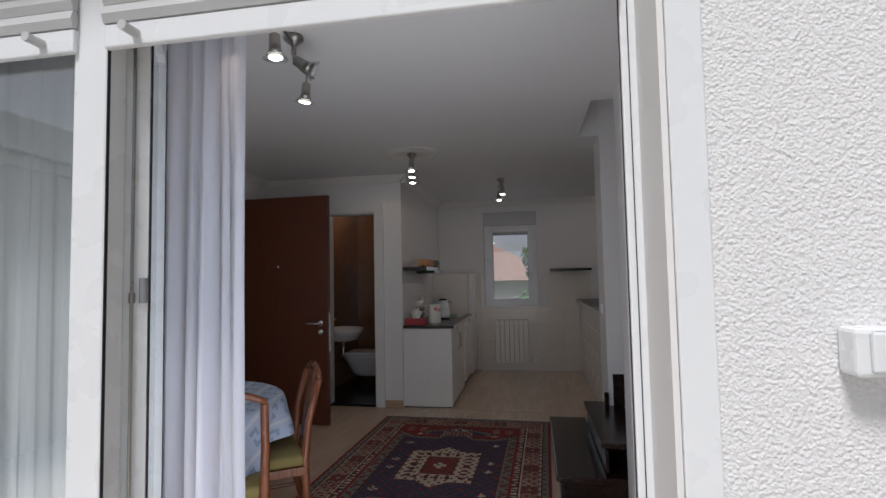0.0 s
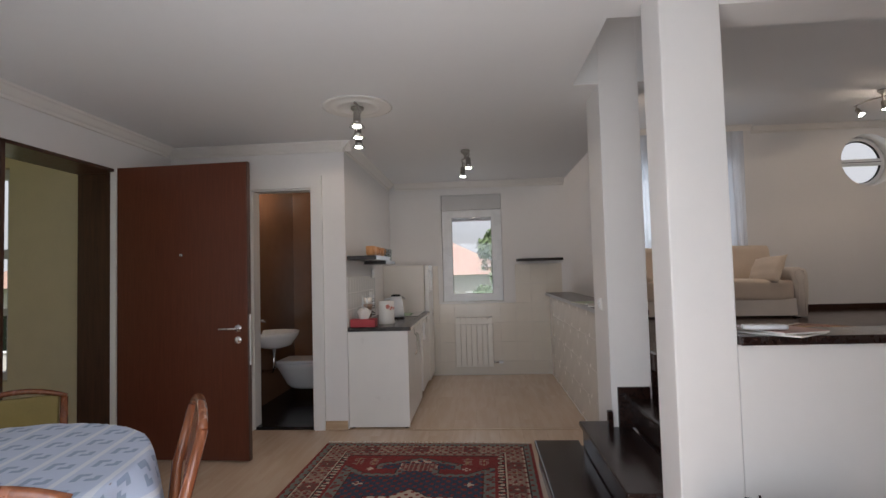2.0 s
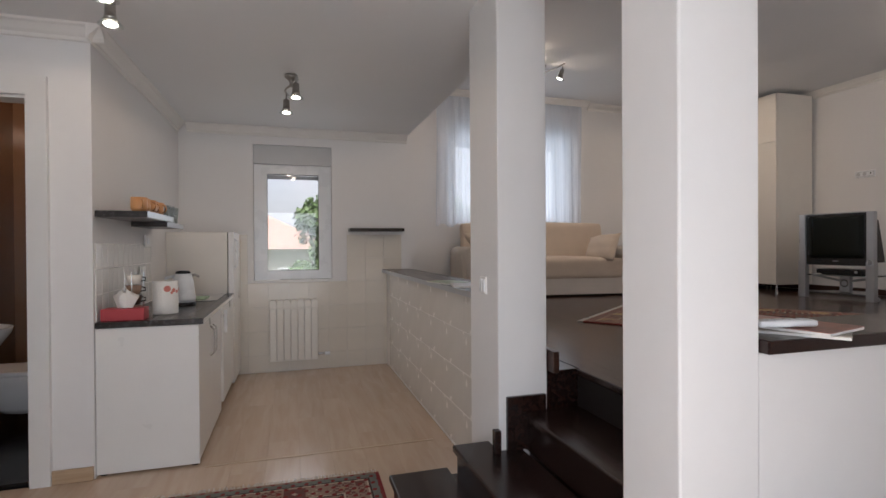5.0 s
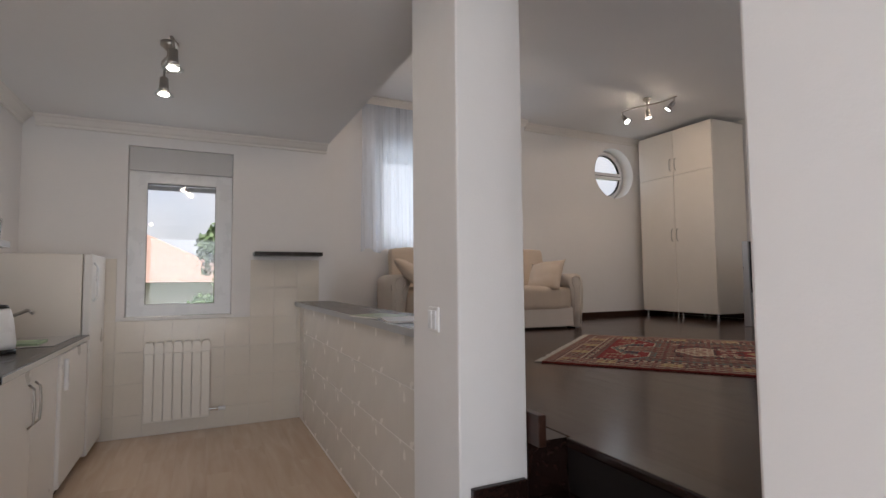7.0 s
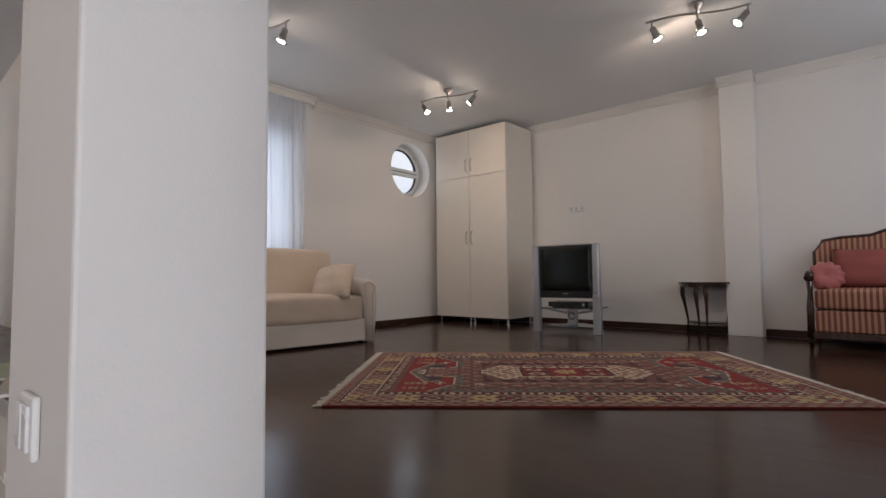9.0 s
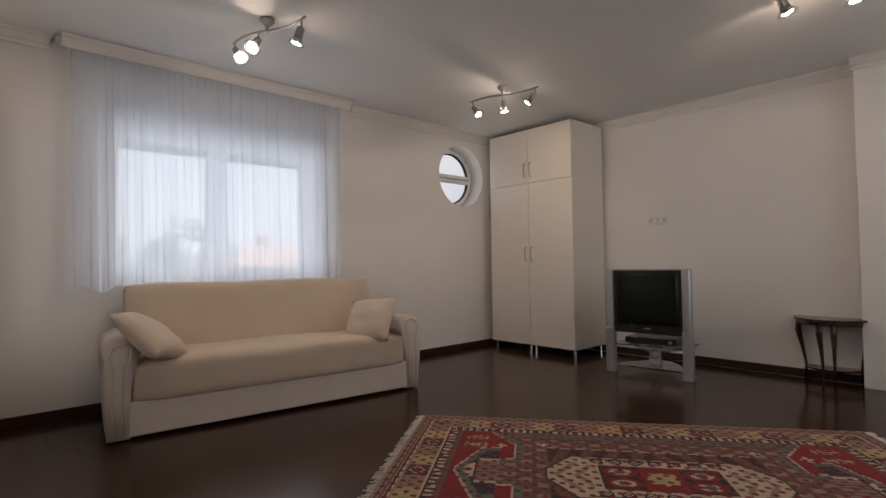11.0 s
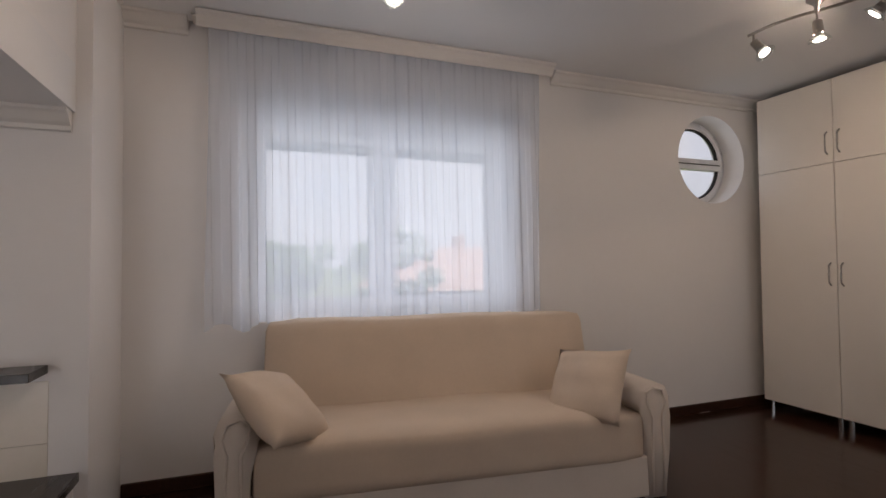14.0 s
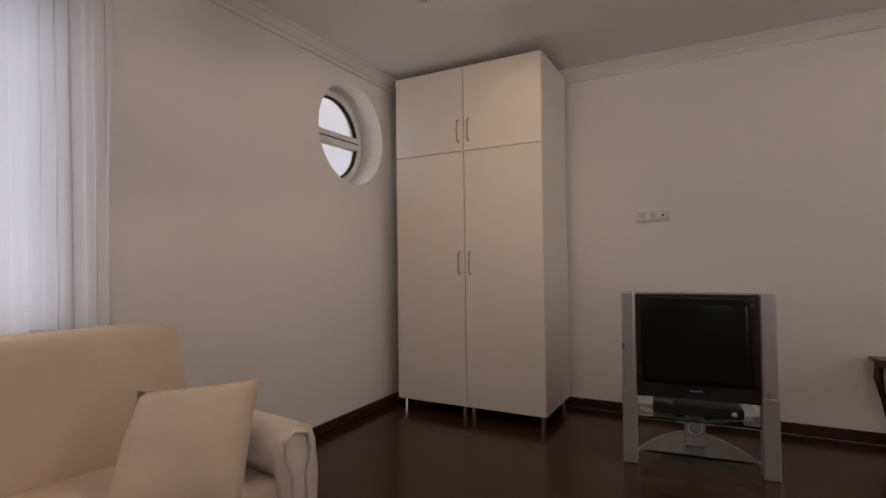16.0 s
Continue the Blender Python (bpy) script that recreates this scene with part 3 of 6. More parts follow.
# stairs: four dark risers and treads
for i, (x0, y0, y1, z) in enumerate(((0.01, 2.62, 3.95, 0.175), (0.285, 2.714, 3.79, 0.35), (0.575, 2.714, 3.654, 0.525), (0.865, 2.714, 3.654, 0.70))):
    st = thing("stair_step", "dark stained wooden stair step with rounded nosing", "step", pose(x0, (y0 + y1) / 2, 0), "steps up to the raised room")
    h, back = (y1 - y0) / 2, (0.30 if i < 3 else 0.10)
    part("riser", B(0.025, -h, 0.0 if i == 0 else z - 0.178, 0.045, h, z - 0.034), M_DARKWOOD, st)
    part("tread", B(0.0, -h, z - 0.032, back, h, z, 0.008, 3), M_DARKWOOD, st)
structure("stair_core", B(0.06, 2.72, 0.0, 0.87, 3.65, 0.14), M_DARKWOOD, "dark stair base", "stairs")
structure("stair_core_upper", B(0.62, 2.72, 0.14, 0.885, 3.65, 0.48), M_DARKWOOD, "dark stair base", "stairs")
structure("stair_side", B(0.06, 3.66, 0.0, 0.46, 3.94, 0.14), M_DARKWOOD, "dark stair base", "stairs")
structure("stair_side_upper", B(0.33, 3.655, 0.14, 0.466, 3.78, 0.32), M_DARKWOOD, "dark stair base", "stairs")

# ---- lamps ----


def spot_head(parent, x, y, z, yaw, tilt, lit=True):
    """A swivelling nickel cup with a reflector bulb; tilt 0 points straight down."""
    m = Matrix.Translation((x, y, z)) @ Euler((0, radians(tilt), radians(yaw))).to_matrix().to_4x4()
    cup = part("spot_cup", lathe([(0.012, 0.0), (0.022, -0.006), (0.024, -0.06), (0.030, -0.085), (0.028, -0.085), (0.02, -0.02)], 20), M_STEEL, parent, "", True, m)
    part("spot_ring", lathe([(0.030, -0.075), (0.050, -0.10), (0.052, -0.106), (0.047, -0.106), (0.028, -0.080)], 24), M_CLEAR, cup, "clear glass reflector rim", True)
    part("bulb", lathe([(0.0, -0.108), (0.018, -0.107), (0.029, -0.101), (0.027, -0.095), (0.0, -0.092)], 20), M_BULB if lit else M_BULBOFF, cup, "lit reflector bulb" if lit else "unlit reflector bulb", True)
    return m


def spotlight_bar(x, y, ceil, yaw, length, heads, energy, label, warm=(1.0, 0.78, 0.58)):
    """A ceiling fixture: rose, S-shaped bar, swivelling heads (offset along the bar, yaw, tilt, lit)."""
    lamp = thing("ceiling_spotlight", label, "ceiling lamp", pose(x, y, ceil, 0, 0, yaw), "ceiling spotlights")
    part("ceiling_rose", lathe([(0.045, -0.001), (0.045, -0.02), (0.03, -0.032), (0.012, -0.05), (0.012, -0.085), (0.0, -0.085)], 24), M_STEEL, lamp, "", True)
    n, pts = 14, []
    for k in range(n + 1):
        u = 2 * k / n - 1
        pts.append((u * length / 2, 0.03 * math.sin(PI * u), -0.075))
    part("bar", T(pts, 0.008, 8), M_STEEL, lamp, "", True)
    for off, hy, tilt, lit in heads:
        u = 2 * off / length
        by = 0.03 * math.sin(PI * u)
        part("swivel_joint", T([(off, by, -0.075), (off, by, -0.125)], 0.006, 8), M_STEEL, lamp)
        m = spot_head(lamp, off, by, -0.12, hy, tilt, lit)
        if lit:
            d = new("spot_glow", bpy.data.lights.new("spot_glow", "SPOT"))
            d.data.energy, d.data.color, d.data.shadow_soft_size = energy, warm, 0.03
            d.data.spot_size, d.data.spot_blend = radians(180), 0.12
            d.matrix_basis = lamp.matrix_basis @ m @ Matrix.Translation((0, 0, -0.125))
    return lamp


LABEL3 = "brushed nickel ceiling spotlight bar with three swivelling bulbs"
spotlight_bar(-1.16, 1.58, C1, -82, 0.62, [(-0.25, 40, 15, True), (0.02, -70, 65, False), (0.27, 0, 5, True)], 1.2, "brushed nickel spotlight bar, one of its three bulbs unlit")
spotlight_bar(-1.15, 3.86, C1, -80, 0.62, [(-0.27, 0, 4, True), (0.0, 0, 6, True), (0.27, 0, 3, True)], 1.2, LABEL3)
spotlight_bar(-0.43, 5.28, C1, -85, 0.50, [(-0.20, 0, 4, True), (0.22, 0, 5, True)], 1.2, "brushed nickel kitchen spotlight bar with two bulbs")
spotlight_bar(2.145, 6.38, C2, -74, 0.66, [(-0.30, 170, 45, True), (-0.06, 110, 42, True), (0.29, 0, 28, True)], 3.4, LABEL3)
spotlight_bar(4.17, 6.22, C2, -78, 0.66, [(-0.30, 180, 34, True), (0.0, -90, 12, True), (0.30, 0, 48, True)], 3.4, LABEL3)
spotlight_bar(4.12, 3.85, C2, -72, 0.68, [(-0.30, -120, 50, True), (0.0, 200, 14, True), (0.31, 0, 42, True)], 3.4, LABEL3)
for cx, cy in ((-1.15, 3.86),):
    rose = lathe([(0.0, 0.0), (0.24, 0.0), (0.245, -0.006), (0.225, -0.010), (0.20, -0.005), (0.165, -0.006), (0.155, -0.014), (0.13, -0.014), (0.12, -0.006), (0.0, -0.006)], 48)
    bmesh.ops.translate(rose, verts=rose.verts, vec=(cx, cy, C1))
    structure("trim_ceiling_rosette", rose, M_PLASTER, "white round plaster rosette", "rosette", True)


# ---- front door group: frame, shutter, open sash, curtain ----
front = tagged(thing("balcony_door", "white plastic glazed balcony door with one sash open inwards", "door", pose(0, 0.62, 0)), kind="structure")
front.name = "door_1"
for n, b in (("frame_jamb", (0.113, 0.0, 0.0, 0.158, 0.03, 2.44)), ("frame_jamb", (-2.94, 0.0, 0.0, -2.87, 0.075, 2.44)),
             ("mullion", (-1.325, -0.01, 0.0, -1.219, 0.06, 2.44)), ("frame_head", (-2.87, 0.0, 2.36, 0.113, 0.075, 2.44)), ("threshold", (-1.219, -0.10, 0.0, 0.113, 0.09, 0.025))):
    part(n, B(*b, 0.006), M_PVC, front)
part("gasket", B(0.111, 0.002, 0.03, 0.1128, 0.008, 2.35), M_RUBBER, front)
part("gasket", B(0.1295, -0.0025, 0.03, 0.1315, -0.0002, 2.35), M_RUBBER, front)
part("fixed_sash_frame", wall_bm("y", 0.0, 0.06, -2.87, -1.312, 0.03, 2.30, [(-2.78, -1.332, 0.12, 2.26)]), M_PVC, front)
pn = part("pane", B(-2.78, 0.028, 0.12, -1.332, 0.034, 2.26), M_DOORGLASS, front)
pn.visible_shadow = False
for x0, x1 in ((-1.217, 0.111), (-2.868, -1.312)):
    bar = part("shutter_bottom_rail", B(x0, -0.025, 2.02, x1, -0.005, 2.085, 0.004), M_PVC, front, "white shutter rail")
    for k in range(6):
        part("shutter_slat", prism([(-0.028, 2.087 + 0.05 * k), (-0.036, 2.11 + 0.05 * k), (-0.028, 2.135 + 0.05 * k), (-0.016, 2.135 + 0.05 * k), (-0.012, 2.11 + 0.05 * k), (-0.016, 2.087 + 0.05 * k)], x0, x1, "x"), M_SHUT, front)
    part("stop_peg", T([(x0 + 0.10, -0.025, 2.05), (x0 + 0.10, -0.075, 2.05)], 0.013, 10), M_SHUT, front)
    part("stop_peg", T([(x1 - 0.10, -0.025, 2.05), (x1 - 0.10, -0.075, 2.05)], 0.013, 10), M_SHUT, front)
part("shutter_box", B(-2.95, -0.10, 2.335, 0.158, -0.005, 2.449), M_PVC, front)
sash = part("open_sash", wall_bm("y", -0.03, 0.035, 0.0, 0.66, 0.04, 2.33, [(0.055, 0.57, 0.12, 2.24)]), M_PVC, front, "open white sash", at=pose(-1.205, 0.085, 0, 0, 0, 125))
pn = part("pane", B(0.055, -0.003, 0.12, 0.57, 0.003, 2.24), M_DOORGLASS, sash)
pn.visible_shadow = False
part("gasket", B(0.012, -0.034, 0.05, 0.020, -0.031, 2.32), M_RUBBER, sash)
part("gasket", B(-1.2188, -0.009, 0.03, -1.2165, 0.0, 2.35), M_RUBBER, front)
for u in (0.045, 0.566, 0.64):
    part("gasket", B(u, 0.0352, 0.06, u + 0.009, 0.038, 2.31), M_RUBBER, sash)
    part("gasket", B(u, -0.033, 0.06, u + 0.009, -0.0302, 2.31), M_RUBBER, sash)
part("reveal_lining", B(0.147, -0.187, 0.0, 0.1585, -0.002, 2.33), M_WALL, front, "white painted shutter guide")
part("outer_trim", B(0.1592, -0.1965, 0.0, 0.222, -0.1905, 2.40, 0.002), M_PVC, front)
part("edge_groove", B(0.6602, -0.012, 0.05, 0.6606, 0.016, 2.32), M_RUBBER, sash, "dark lock groove")
part("lock_rail", B(0.6607, -0.007, 0.06, 0.6625, 0.010, 2.30), M_STEEL, sash, "steel locking rail")
for k in range(9):
    part("locking_cam", T([(0.6626, 0.001, 0.20 + 0.25 * k), (0.668, 0.001, 0.20 + 0.25 * k)], 0.006, 8), M_CHROME, sash)
part("edge_seal", B(0.6602, 0.027, 0.05, 0.664, 0.034, 2.32), M_RUBBER, sash)
for zz in (0.62, 1.33):
    part("hinge_clip", B(-1.212, 0.066, zz, -1.199, 0.080, zz + 0.03, 0.003), M_STEEL, front)
part("hinge_rod", T([(-1.206, 0.073, 0.10), (-1.206, 0.073, 2.25)], 0.0045, 8), M_STEEL, front)
part("hinge", T([(-0.005, -0.02, 1.33), (-0.005, -0.02, 1.40)], 0.011, 10), M_SILVER, sash)
part("hinge", T([(-0.005, -0.02, 0.40), (-0.005, -0.02, 0.47)], 0.011, 10), M_SILVER, sash)
part("handle", T([(0.63, -0.035, 1.10), (0.63, -0.075, 1.10), (0.632, -0.082, 1.06), (0.634, -0.08, 0.95)], 0.011, 8), M_PVC, sash, "", True)


def drape_bm(x0, x1, z0, z1, folds, depth, lean=0.0, seed=1, scallop=0.0, nz=10, per=10):
    """A hanging cloth in soft uneven folds."""
    rnd = random.Random(seed)
    ph = [rnd.uniform(0, 6.28) for _ in range(6)]
    bm = bmesh.new()
    n = folds * per
    rows = []
    for j in range(nz + 1):
        w = j / nz
        row = []
        for i in range(n + 1):
            u = i / n
            a = 2 * PI * folds * u + 0.9 * math.sin(3.1 * u * folds / 4 + ph[0])
            d = depth * (0.6 + 0.4 * math.sin(7 * u + ph[1])) * math.sin(a) * (0.45 + 0.55 * (1 - w))
            d += depth * 0.35 * math.sin(0.5 * a + ph[2] + 1.2 * w)
            z = z0 + (z1 - z0) * w
            if j == 0:
                z += scallop * 0.5 * (1 + math.sin(a * 0.5 + ph[3]))
            x = x0 + (x1 - x0) * u + 0.008 * math.sin(2.3 * a + 4 * w)
            row.append(bm.verts.new((x, d + lean * u, z)))
        rows.append(row)
    for a, b in zip(rows, rows[1:]):
        for i in range(n):
            bm.faces.new((a[i], a[i + 1], b[i + 1], b[i]))
    return bm


c = thing("door_curtain", "white thin curtain gathered beside the balcony door", "curtain", pose(0, 1.25, 0))
part("cloth", drape_bm(-1.72, -1.17, 0.03, 2.48, 7, 0.045, -0.05, 3), M_SHEER2, c, smooth=True)
part("curtain_rail", B(-2.9, -0.02, 2.485, 0.6, 0.03, 2.518, 0.004), M_TRIM, c)

c = thing("door_curtain", "white thin curtain drawn behind the fixed pane", "curtain", pose(0, 0.96, 0))
part("cloth", drape_bm(-2.93, -1.50, 0.03, 2.44, 16, 0.03, 0.0, 6), M_SHEER3, c, smooth=True)
part("curtain_track", B(-2.93, -0.012, 2.442, -1.48, 0.012, 2.52, 0.003), M_TRIM, c)

bell = thing("wall_box", "small white plastic outdoor socket box on the stucco", "socket", pose(0.413, 0.43, 1.183))
part("housing", B(0.0, -0.055, 0.028, 0.13, -0.001, 0.108, 0.008), M_PVC, bell)
part("cover", B(0.02, -0.063, 0.036, 0.126, -0.0545, 0.104, 0.006), M_PVC, bell)

# ---- entrance door, open into the room ----
d2 = tagged(thing("door_2", "dark brown veneered entrance door standing open", "door", pose(-3.07, 4.095, 0, 0, 0, -2.0)), kind="structure")
leaf = part("leaf", B(0.0, -0.045, 0.012, 1.035, 0.0, 2.205, 0.004), M_DOOR, d2)
part("edge_strip", B(1.036, -0.042, 0.012, 1.043, -0.003, 2.205), M_FRAMEWOOD, d2)
for zz in (0.885, 0.97):
    part("handle_rose" if zz > 0.9 else "lock_rose", lathe([(0.0, 0.0), (0.028, 0.0), (0.028, 0.008), (0.012, 0.011), (0.0, 0.011)], 24), M_CHROME, leaf, "", True, pose(0.965, -0.0455, zz, 90))
part("handle", T([(0.965, -0.05, 0.97), (0.965, -0.09, 0.97), (0.95, -0.095, 0.97), (0.84, -0.095, 0.97)], 0.009, 10), M_CHROME, leaf, "chrome lever handle", True)
part("lock_plate", B(1.037, -0.036, 0.70, 1.0455, -0.010, 1.07), M_CHROME, leaf)
part("peephole", lathe([(0.0, 0.0), (0.012, 0.0), (0.012, 0.006), (0.0, 0.006)], 16), M_CHROME, leaf, "", True, pose(0.52, -0.0455, 1.52, 90))
for zz in (0.35, 1.1, 1.95):
    part("hinge", T([(-0.02, -0.02, zz), (-0.02, -0.02, zz + 0.012)], 0.012, 8), M_BLACK, d2)
part("hinge_jamb", B(-0.05, -0.055, 0.0, -0.005, -0.005, 2.20, 0.003), M_TRIM, d2)
for n, b in (("door_lining_far", (-3.42, 4.085, 0.0, -3.13, 4.099, 2.199)), ("door_lining_near", (-3.42, 3.131, 0.0, -3.09, 3.16, 2.199)), ("door_lining_top", (-3.42, 3.131, 2.175, -3.09, 4.085, 2.199))):
    structure(n, B(*b, 0.003), M_FRAMEWOOD, "dark brown wooden door lining", "door frame")
structure("floor_hall", B(-6.4, 2.0, -0.2, -3.4, 4.5, -0.01), M_SUB, "hall floor", "floor")
structure("wall_hall", wall_bm("y", 4.28, 4.5, -6.4, -3.4, -0.1, 2.9, [(-5.3, -4.18, 0.55, 2.3)]), M_HALL, "ochre painted hall wall", "wall")
# Wall out of view; its opening is added to let daylight into the hall.
structure("wall_hall_west", wall_bm("x", -6.6, -6.4, 1.8, 4.5, -0.1, 2.9, [(2.1, 4.2, 0.4, 2.7)]), M_HALL, "ochre painted hall wall", "wall")
structure("wall_hall_south", B(-6.4, 1.8, -0.1, -3.4, 2.0, 2.9), M_HALL, "ochre painted hall wall", "wall")
structure("ceiling_hall", B(-6.6, 1.8, 2.9, -3.4, 4.5, 3.0), M_CEIL, "hall ceiling", "ceiling")
hw = tagged(thing("window_1", "white framed hall window with a grey rail", "window", pose(0, 4.33, 0)), kind="structure")
part("window_frame", wall_bm("y", 0.0, 0.06, -5.3, -4.18, 0.55, 2.3, [(-5.22, -4.24, 0.62, 1.08), (-5.22, -4.24, 1.14, 1.55), (-5.22, -4.24, 1.63, 2.22)]), M_SHUT, hw)

# ---- bathroom ----
structure("floor_bath", B(-3.1, 4.79, -0.012, -1.62, 6.6, 0.004), M_DARKTILE, "black tiled bathroom floor", "floor")
structure("wall_bath_back", B(-3.1, 6.5, 0.0, -1.62, 6.6, 2.5), M_BROWNTILE, "brown tiled bathroom wall", "wall")
structure("wall_bath_west", B(-3.1, 4.9, 0.0, -2.62, 6.5, 2.5), M_BROWNTILE, "brown tiled bathroom wall", "wall")
structure("wall_bath_east", B(-1.66, 4.9, 0.0, -1.621, 6.5, 2.5), M_BROWNTILE, "brown tiled bathroom wall", "wall")
structure("wall_bath_pier", B(-2.24, 6.1, 0.0, -2.06, 6.5, 2.5), M_HALL, "beige bathroom pier", "wall")
structure("door_frame_bath", wall_bm("y", 4.745, 4.775, -2.44, -1.70, 0.0, 2.225, [(-2.35, -1.795, 0.0, 2.12)]), M_TRIM, "white wooden door casing", "door frame")
structure("door_lining_bath", wall_bm("y", 4.776, 4.90, -2.359, -1.786, 0.0, 2.129, [(-2.335, -1.81, 0.0, 2.105)]), M_TRIM, "white wooden door lining", "door frame")
structure("threshold_bath", B(-2.335, 4.79, 0.0, -1.81, 4.90, 0.02, 0.004), M_DARKTILE, "black threshold", "threshold")
sk = thing("washbasin", "white ceramic wall-hung washbasin", "washbasin", pose(-2.44, 5.45, 0.78))
bm = lathe([(0.06, -0.17), (0.17, -0.14), (0.24, -0.04), (0.25, 0.0), (0.235, 0.0), (0.2, -0.05), (0.10, -0.11), (0.0, -0.12)], 32)
part("basin", bm, M_CERAMIC, sk, "", True)
part("waste_pipe", T([(0.0, 0.0, -0.16), (0.0, 0.0, -0.36), (-0.02, 0.0, -0.40), (-0.16, 0.0, -0.40)], 0.018, 10), M_CHROME, sk, "chrome waste pipe", True)
part("tap", T([(-0.19, 0.0, 0.0), (-0.19, 0.0, 0.10), (-0.15, 0.0, 0.12), (-0.09, 0.0, 0.11)], 0.013, 10), M_CHROME, sk, "", True)
wc = thing("toilet", "white wall-hung toilet with a closed lid", "toilet", pose(-2.22, 5.86, 0.0))
bowl = lathe([(0.0, 0.13), (0.10, 0.13), (0.125, 0.17), (0.15, 0.26), (0.175, 0.34), (0.185, 0.385), (0.18, 0.402), (0.0, 0.402)], 32)
for v in bowl.verts:
    v.co.x *= 1.35 if v.co.x > 0 else 2.0
part("bowl", bowl, M_CERAMIC, wc, "", True)
part("lid", B(-0.30, -0.18, 0.405, 0.25, 0.18, 0.44, 0.014, 3), M_CERAMIC, wc)
sh = thing("shower_screen", "clear glass shower screen with a chrome edge", "shower screen", pose(-2.02, 5.55, 0.02))
part("pane", B(0.0, 0.0, 0.0, 0.30, 0.008, 1.95), M_CLEAR, sh)
part("edge_profile", B(-0.02, -0.006, 0.0, 0.0, 0.014, 1.95, 0.003), M_CHROME, sh)
bl = thing("bathroom_lamp", "small lit white bathroom ceiling spot", "ceiling lamp", pose(-2.3, 5.6, 2.5))
part("housing", lathe([(0.05, -0.001), (0.05, -0.05), (0.03, -0.06), (0.0, -0.06)], 20), M_TRIM, bl, "", True)
g = new("bathroom_glow", bpy.data.lights.new("bathroom_glow", "POINT"))
g.data.energy, g.data.color, g.data.shadow_soft_size = 4.0, (1.0, 0.78, 0.58), 0.05
g.location = (-2.3, 5.6, 2.36)
structure("ceiling_bath", B(-3.1, 4.9, 2.5, -1.62, 6.6, 2.519), M_CEIL, "white bathroom ceiling", "ceiling")
tp = thing("hanging_towel", "crumpled white hand towel on the bathroom wall", "towel", pose(-2.16, 5.95, 0.62))
part("cloth", drape_bm(0.0, 0.12, -0.14, 0.10, 2, 0.02, 0, 8), M_PAPER, tp, smooth=True)

# ---- kitchen ----
base = thing("kitchen_base_cabinet", "white kitchen base cabinet with two doors", "cabinet", pose(-1.497, 4.79, 0))
part("side_panel", B(0.0, 0.0, 0.012, 0.53, 0.018, 0.838, 0.002), M_WHITELAM, base)
part("body", B(0.0, 0.020, 0.012, 0.508, 0.96, 0.838), M_WHITELAM, base)
for k in range(2):
    dr = part("door", B(0.512, 0.022 + 0.47 * k, 0.03, 0.530, 0.488 + 0.47 * k, 0.832, 0.002), M_WHITELAM, base)
    yy = 0.44 if k == 0 else 0.54
    part("handle", T([(0.531, yy, 0.56), (0.552, yy, 0.58), (0.556, yy, 0.66), (0.552, yy, 0.74), (0.531, yy, 0.76)], 0.006, 8), M_STEEL, dr, "bowed metal handle", True)
for k, (px, py) in enumerate(((0.03, 0.03), (0.5, 0.03), (0.03, 0.93), (0.5, 0.93))):
    part("foot", B(px - 0.015, py - 0.015, 0.0, px + 0.015, py + 0.015, 0.013), M_BLACK, base)
fr = thing("under_counter_fridge", "white under-counter fridge with a grip handle", "fridge", pose(-1.497, 5.755, 0))
part("body", B(0.0, 0.0, 0.03, 0.50, 0.68, 0.836, 0.004), M_WHITELAM, fr)
dr = part("door", B(0.505, 0.0, 0.09, 0.548, 0.68, 0.832, 0.008), M_WHITELAM, fr)
part("handle", B(0.548, 0.05, 0.62, 0.57, 0.075, 0.80, 0.006), M_PVC, dr)
part("plinth", B(0.0, 0.01, 0.0, 0.49, 0.67, 0.03), M_BLACK, fr)
top = thing("worktop", "dark brown kitchen worktop with a metal edge", "worktop", pose(-1.497, 4.78, 0.84))
part("slab", B(0.0, 0.0, 0.0, 0.555, 1.68, 0.034, 0.003), M_WORKTOP, top)
part("edge_trim", B(0.5555, 0.0, 0.004, 0.558, 1.68, 0.030), M_CHROME, top)
sink = thing("kitchen_sink", "stainless steel inset sink with drainer", "sink", pose(-1.42, 5.80, 0.8745))
part("bowl", B(0.02, 0.0, 0.0, 0.42, 0.60, 0.004, 0.001), M_CHROME, sink)
part("tap", T([(0.04, 0.45, 0.004), (0.04, 0.45, 0.10), (0.06, 0.44, 0.13), (0.20, 0.40, 0.19), (0.23, 0.39, 0.17)], 0.011, 10), M_STEEL, sink, "", True)
part("dishcloth", B(0.10, 0.12, 0.004, 0.32, 0.34, 0.012, 0.003), mat("striped_cloth", (0.35, 0.45, 0.30), 0.9, vary=0.5, scale=14), sink, "green and yellow dishcloth")
fz = thing("tall_fridge", "cream fridge with a slim grip handle", "fridge", pose(-1.497, 6.47, 0))
part("body", B(0.0, 0.0, 0.02, 0.50, 0.545, 1.43, 0.005), M_CREAMLAM, fz)
dr = part("door", B(0.505, 0.0, 0.05, 0.555, 0.545, 1.43, 0.008), M_WHITELAM, fz)
part("handle", T([(0.557, 0.05, 1.10), (0.58, 0.05, 1.13), (0.58, 0.05, 1.34), (0.557, 0.05, 1.37)], 0.007, 8), M_PVC, dr, "", True)
part("plinth", B(0.01, 0.01, 0.0, 0.48, 0.53, 0.02), M_BLACK, fz)
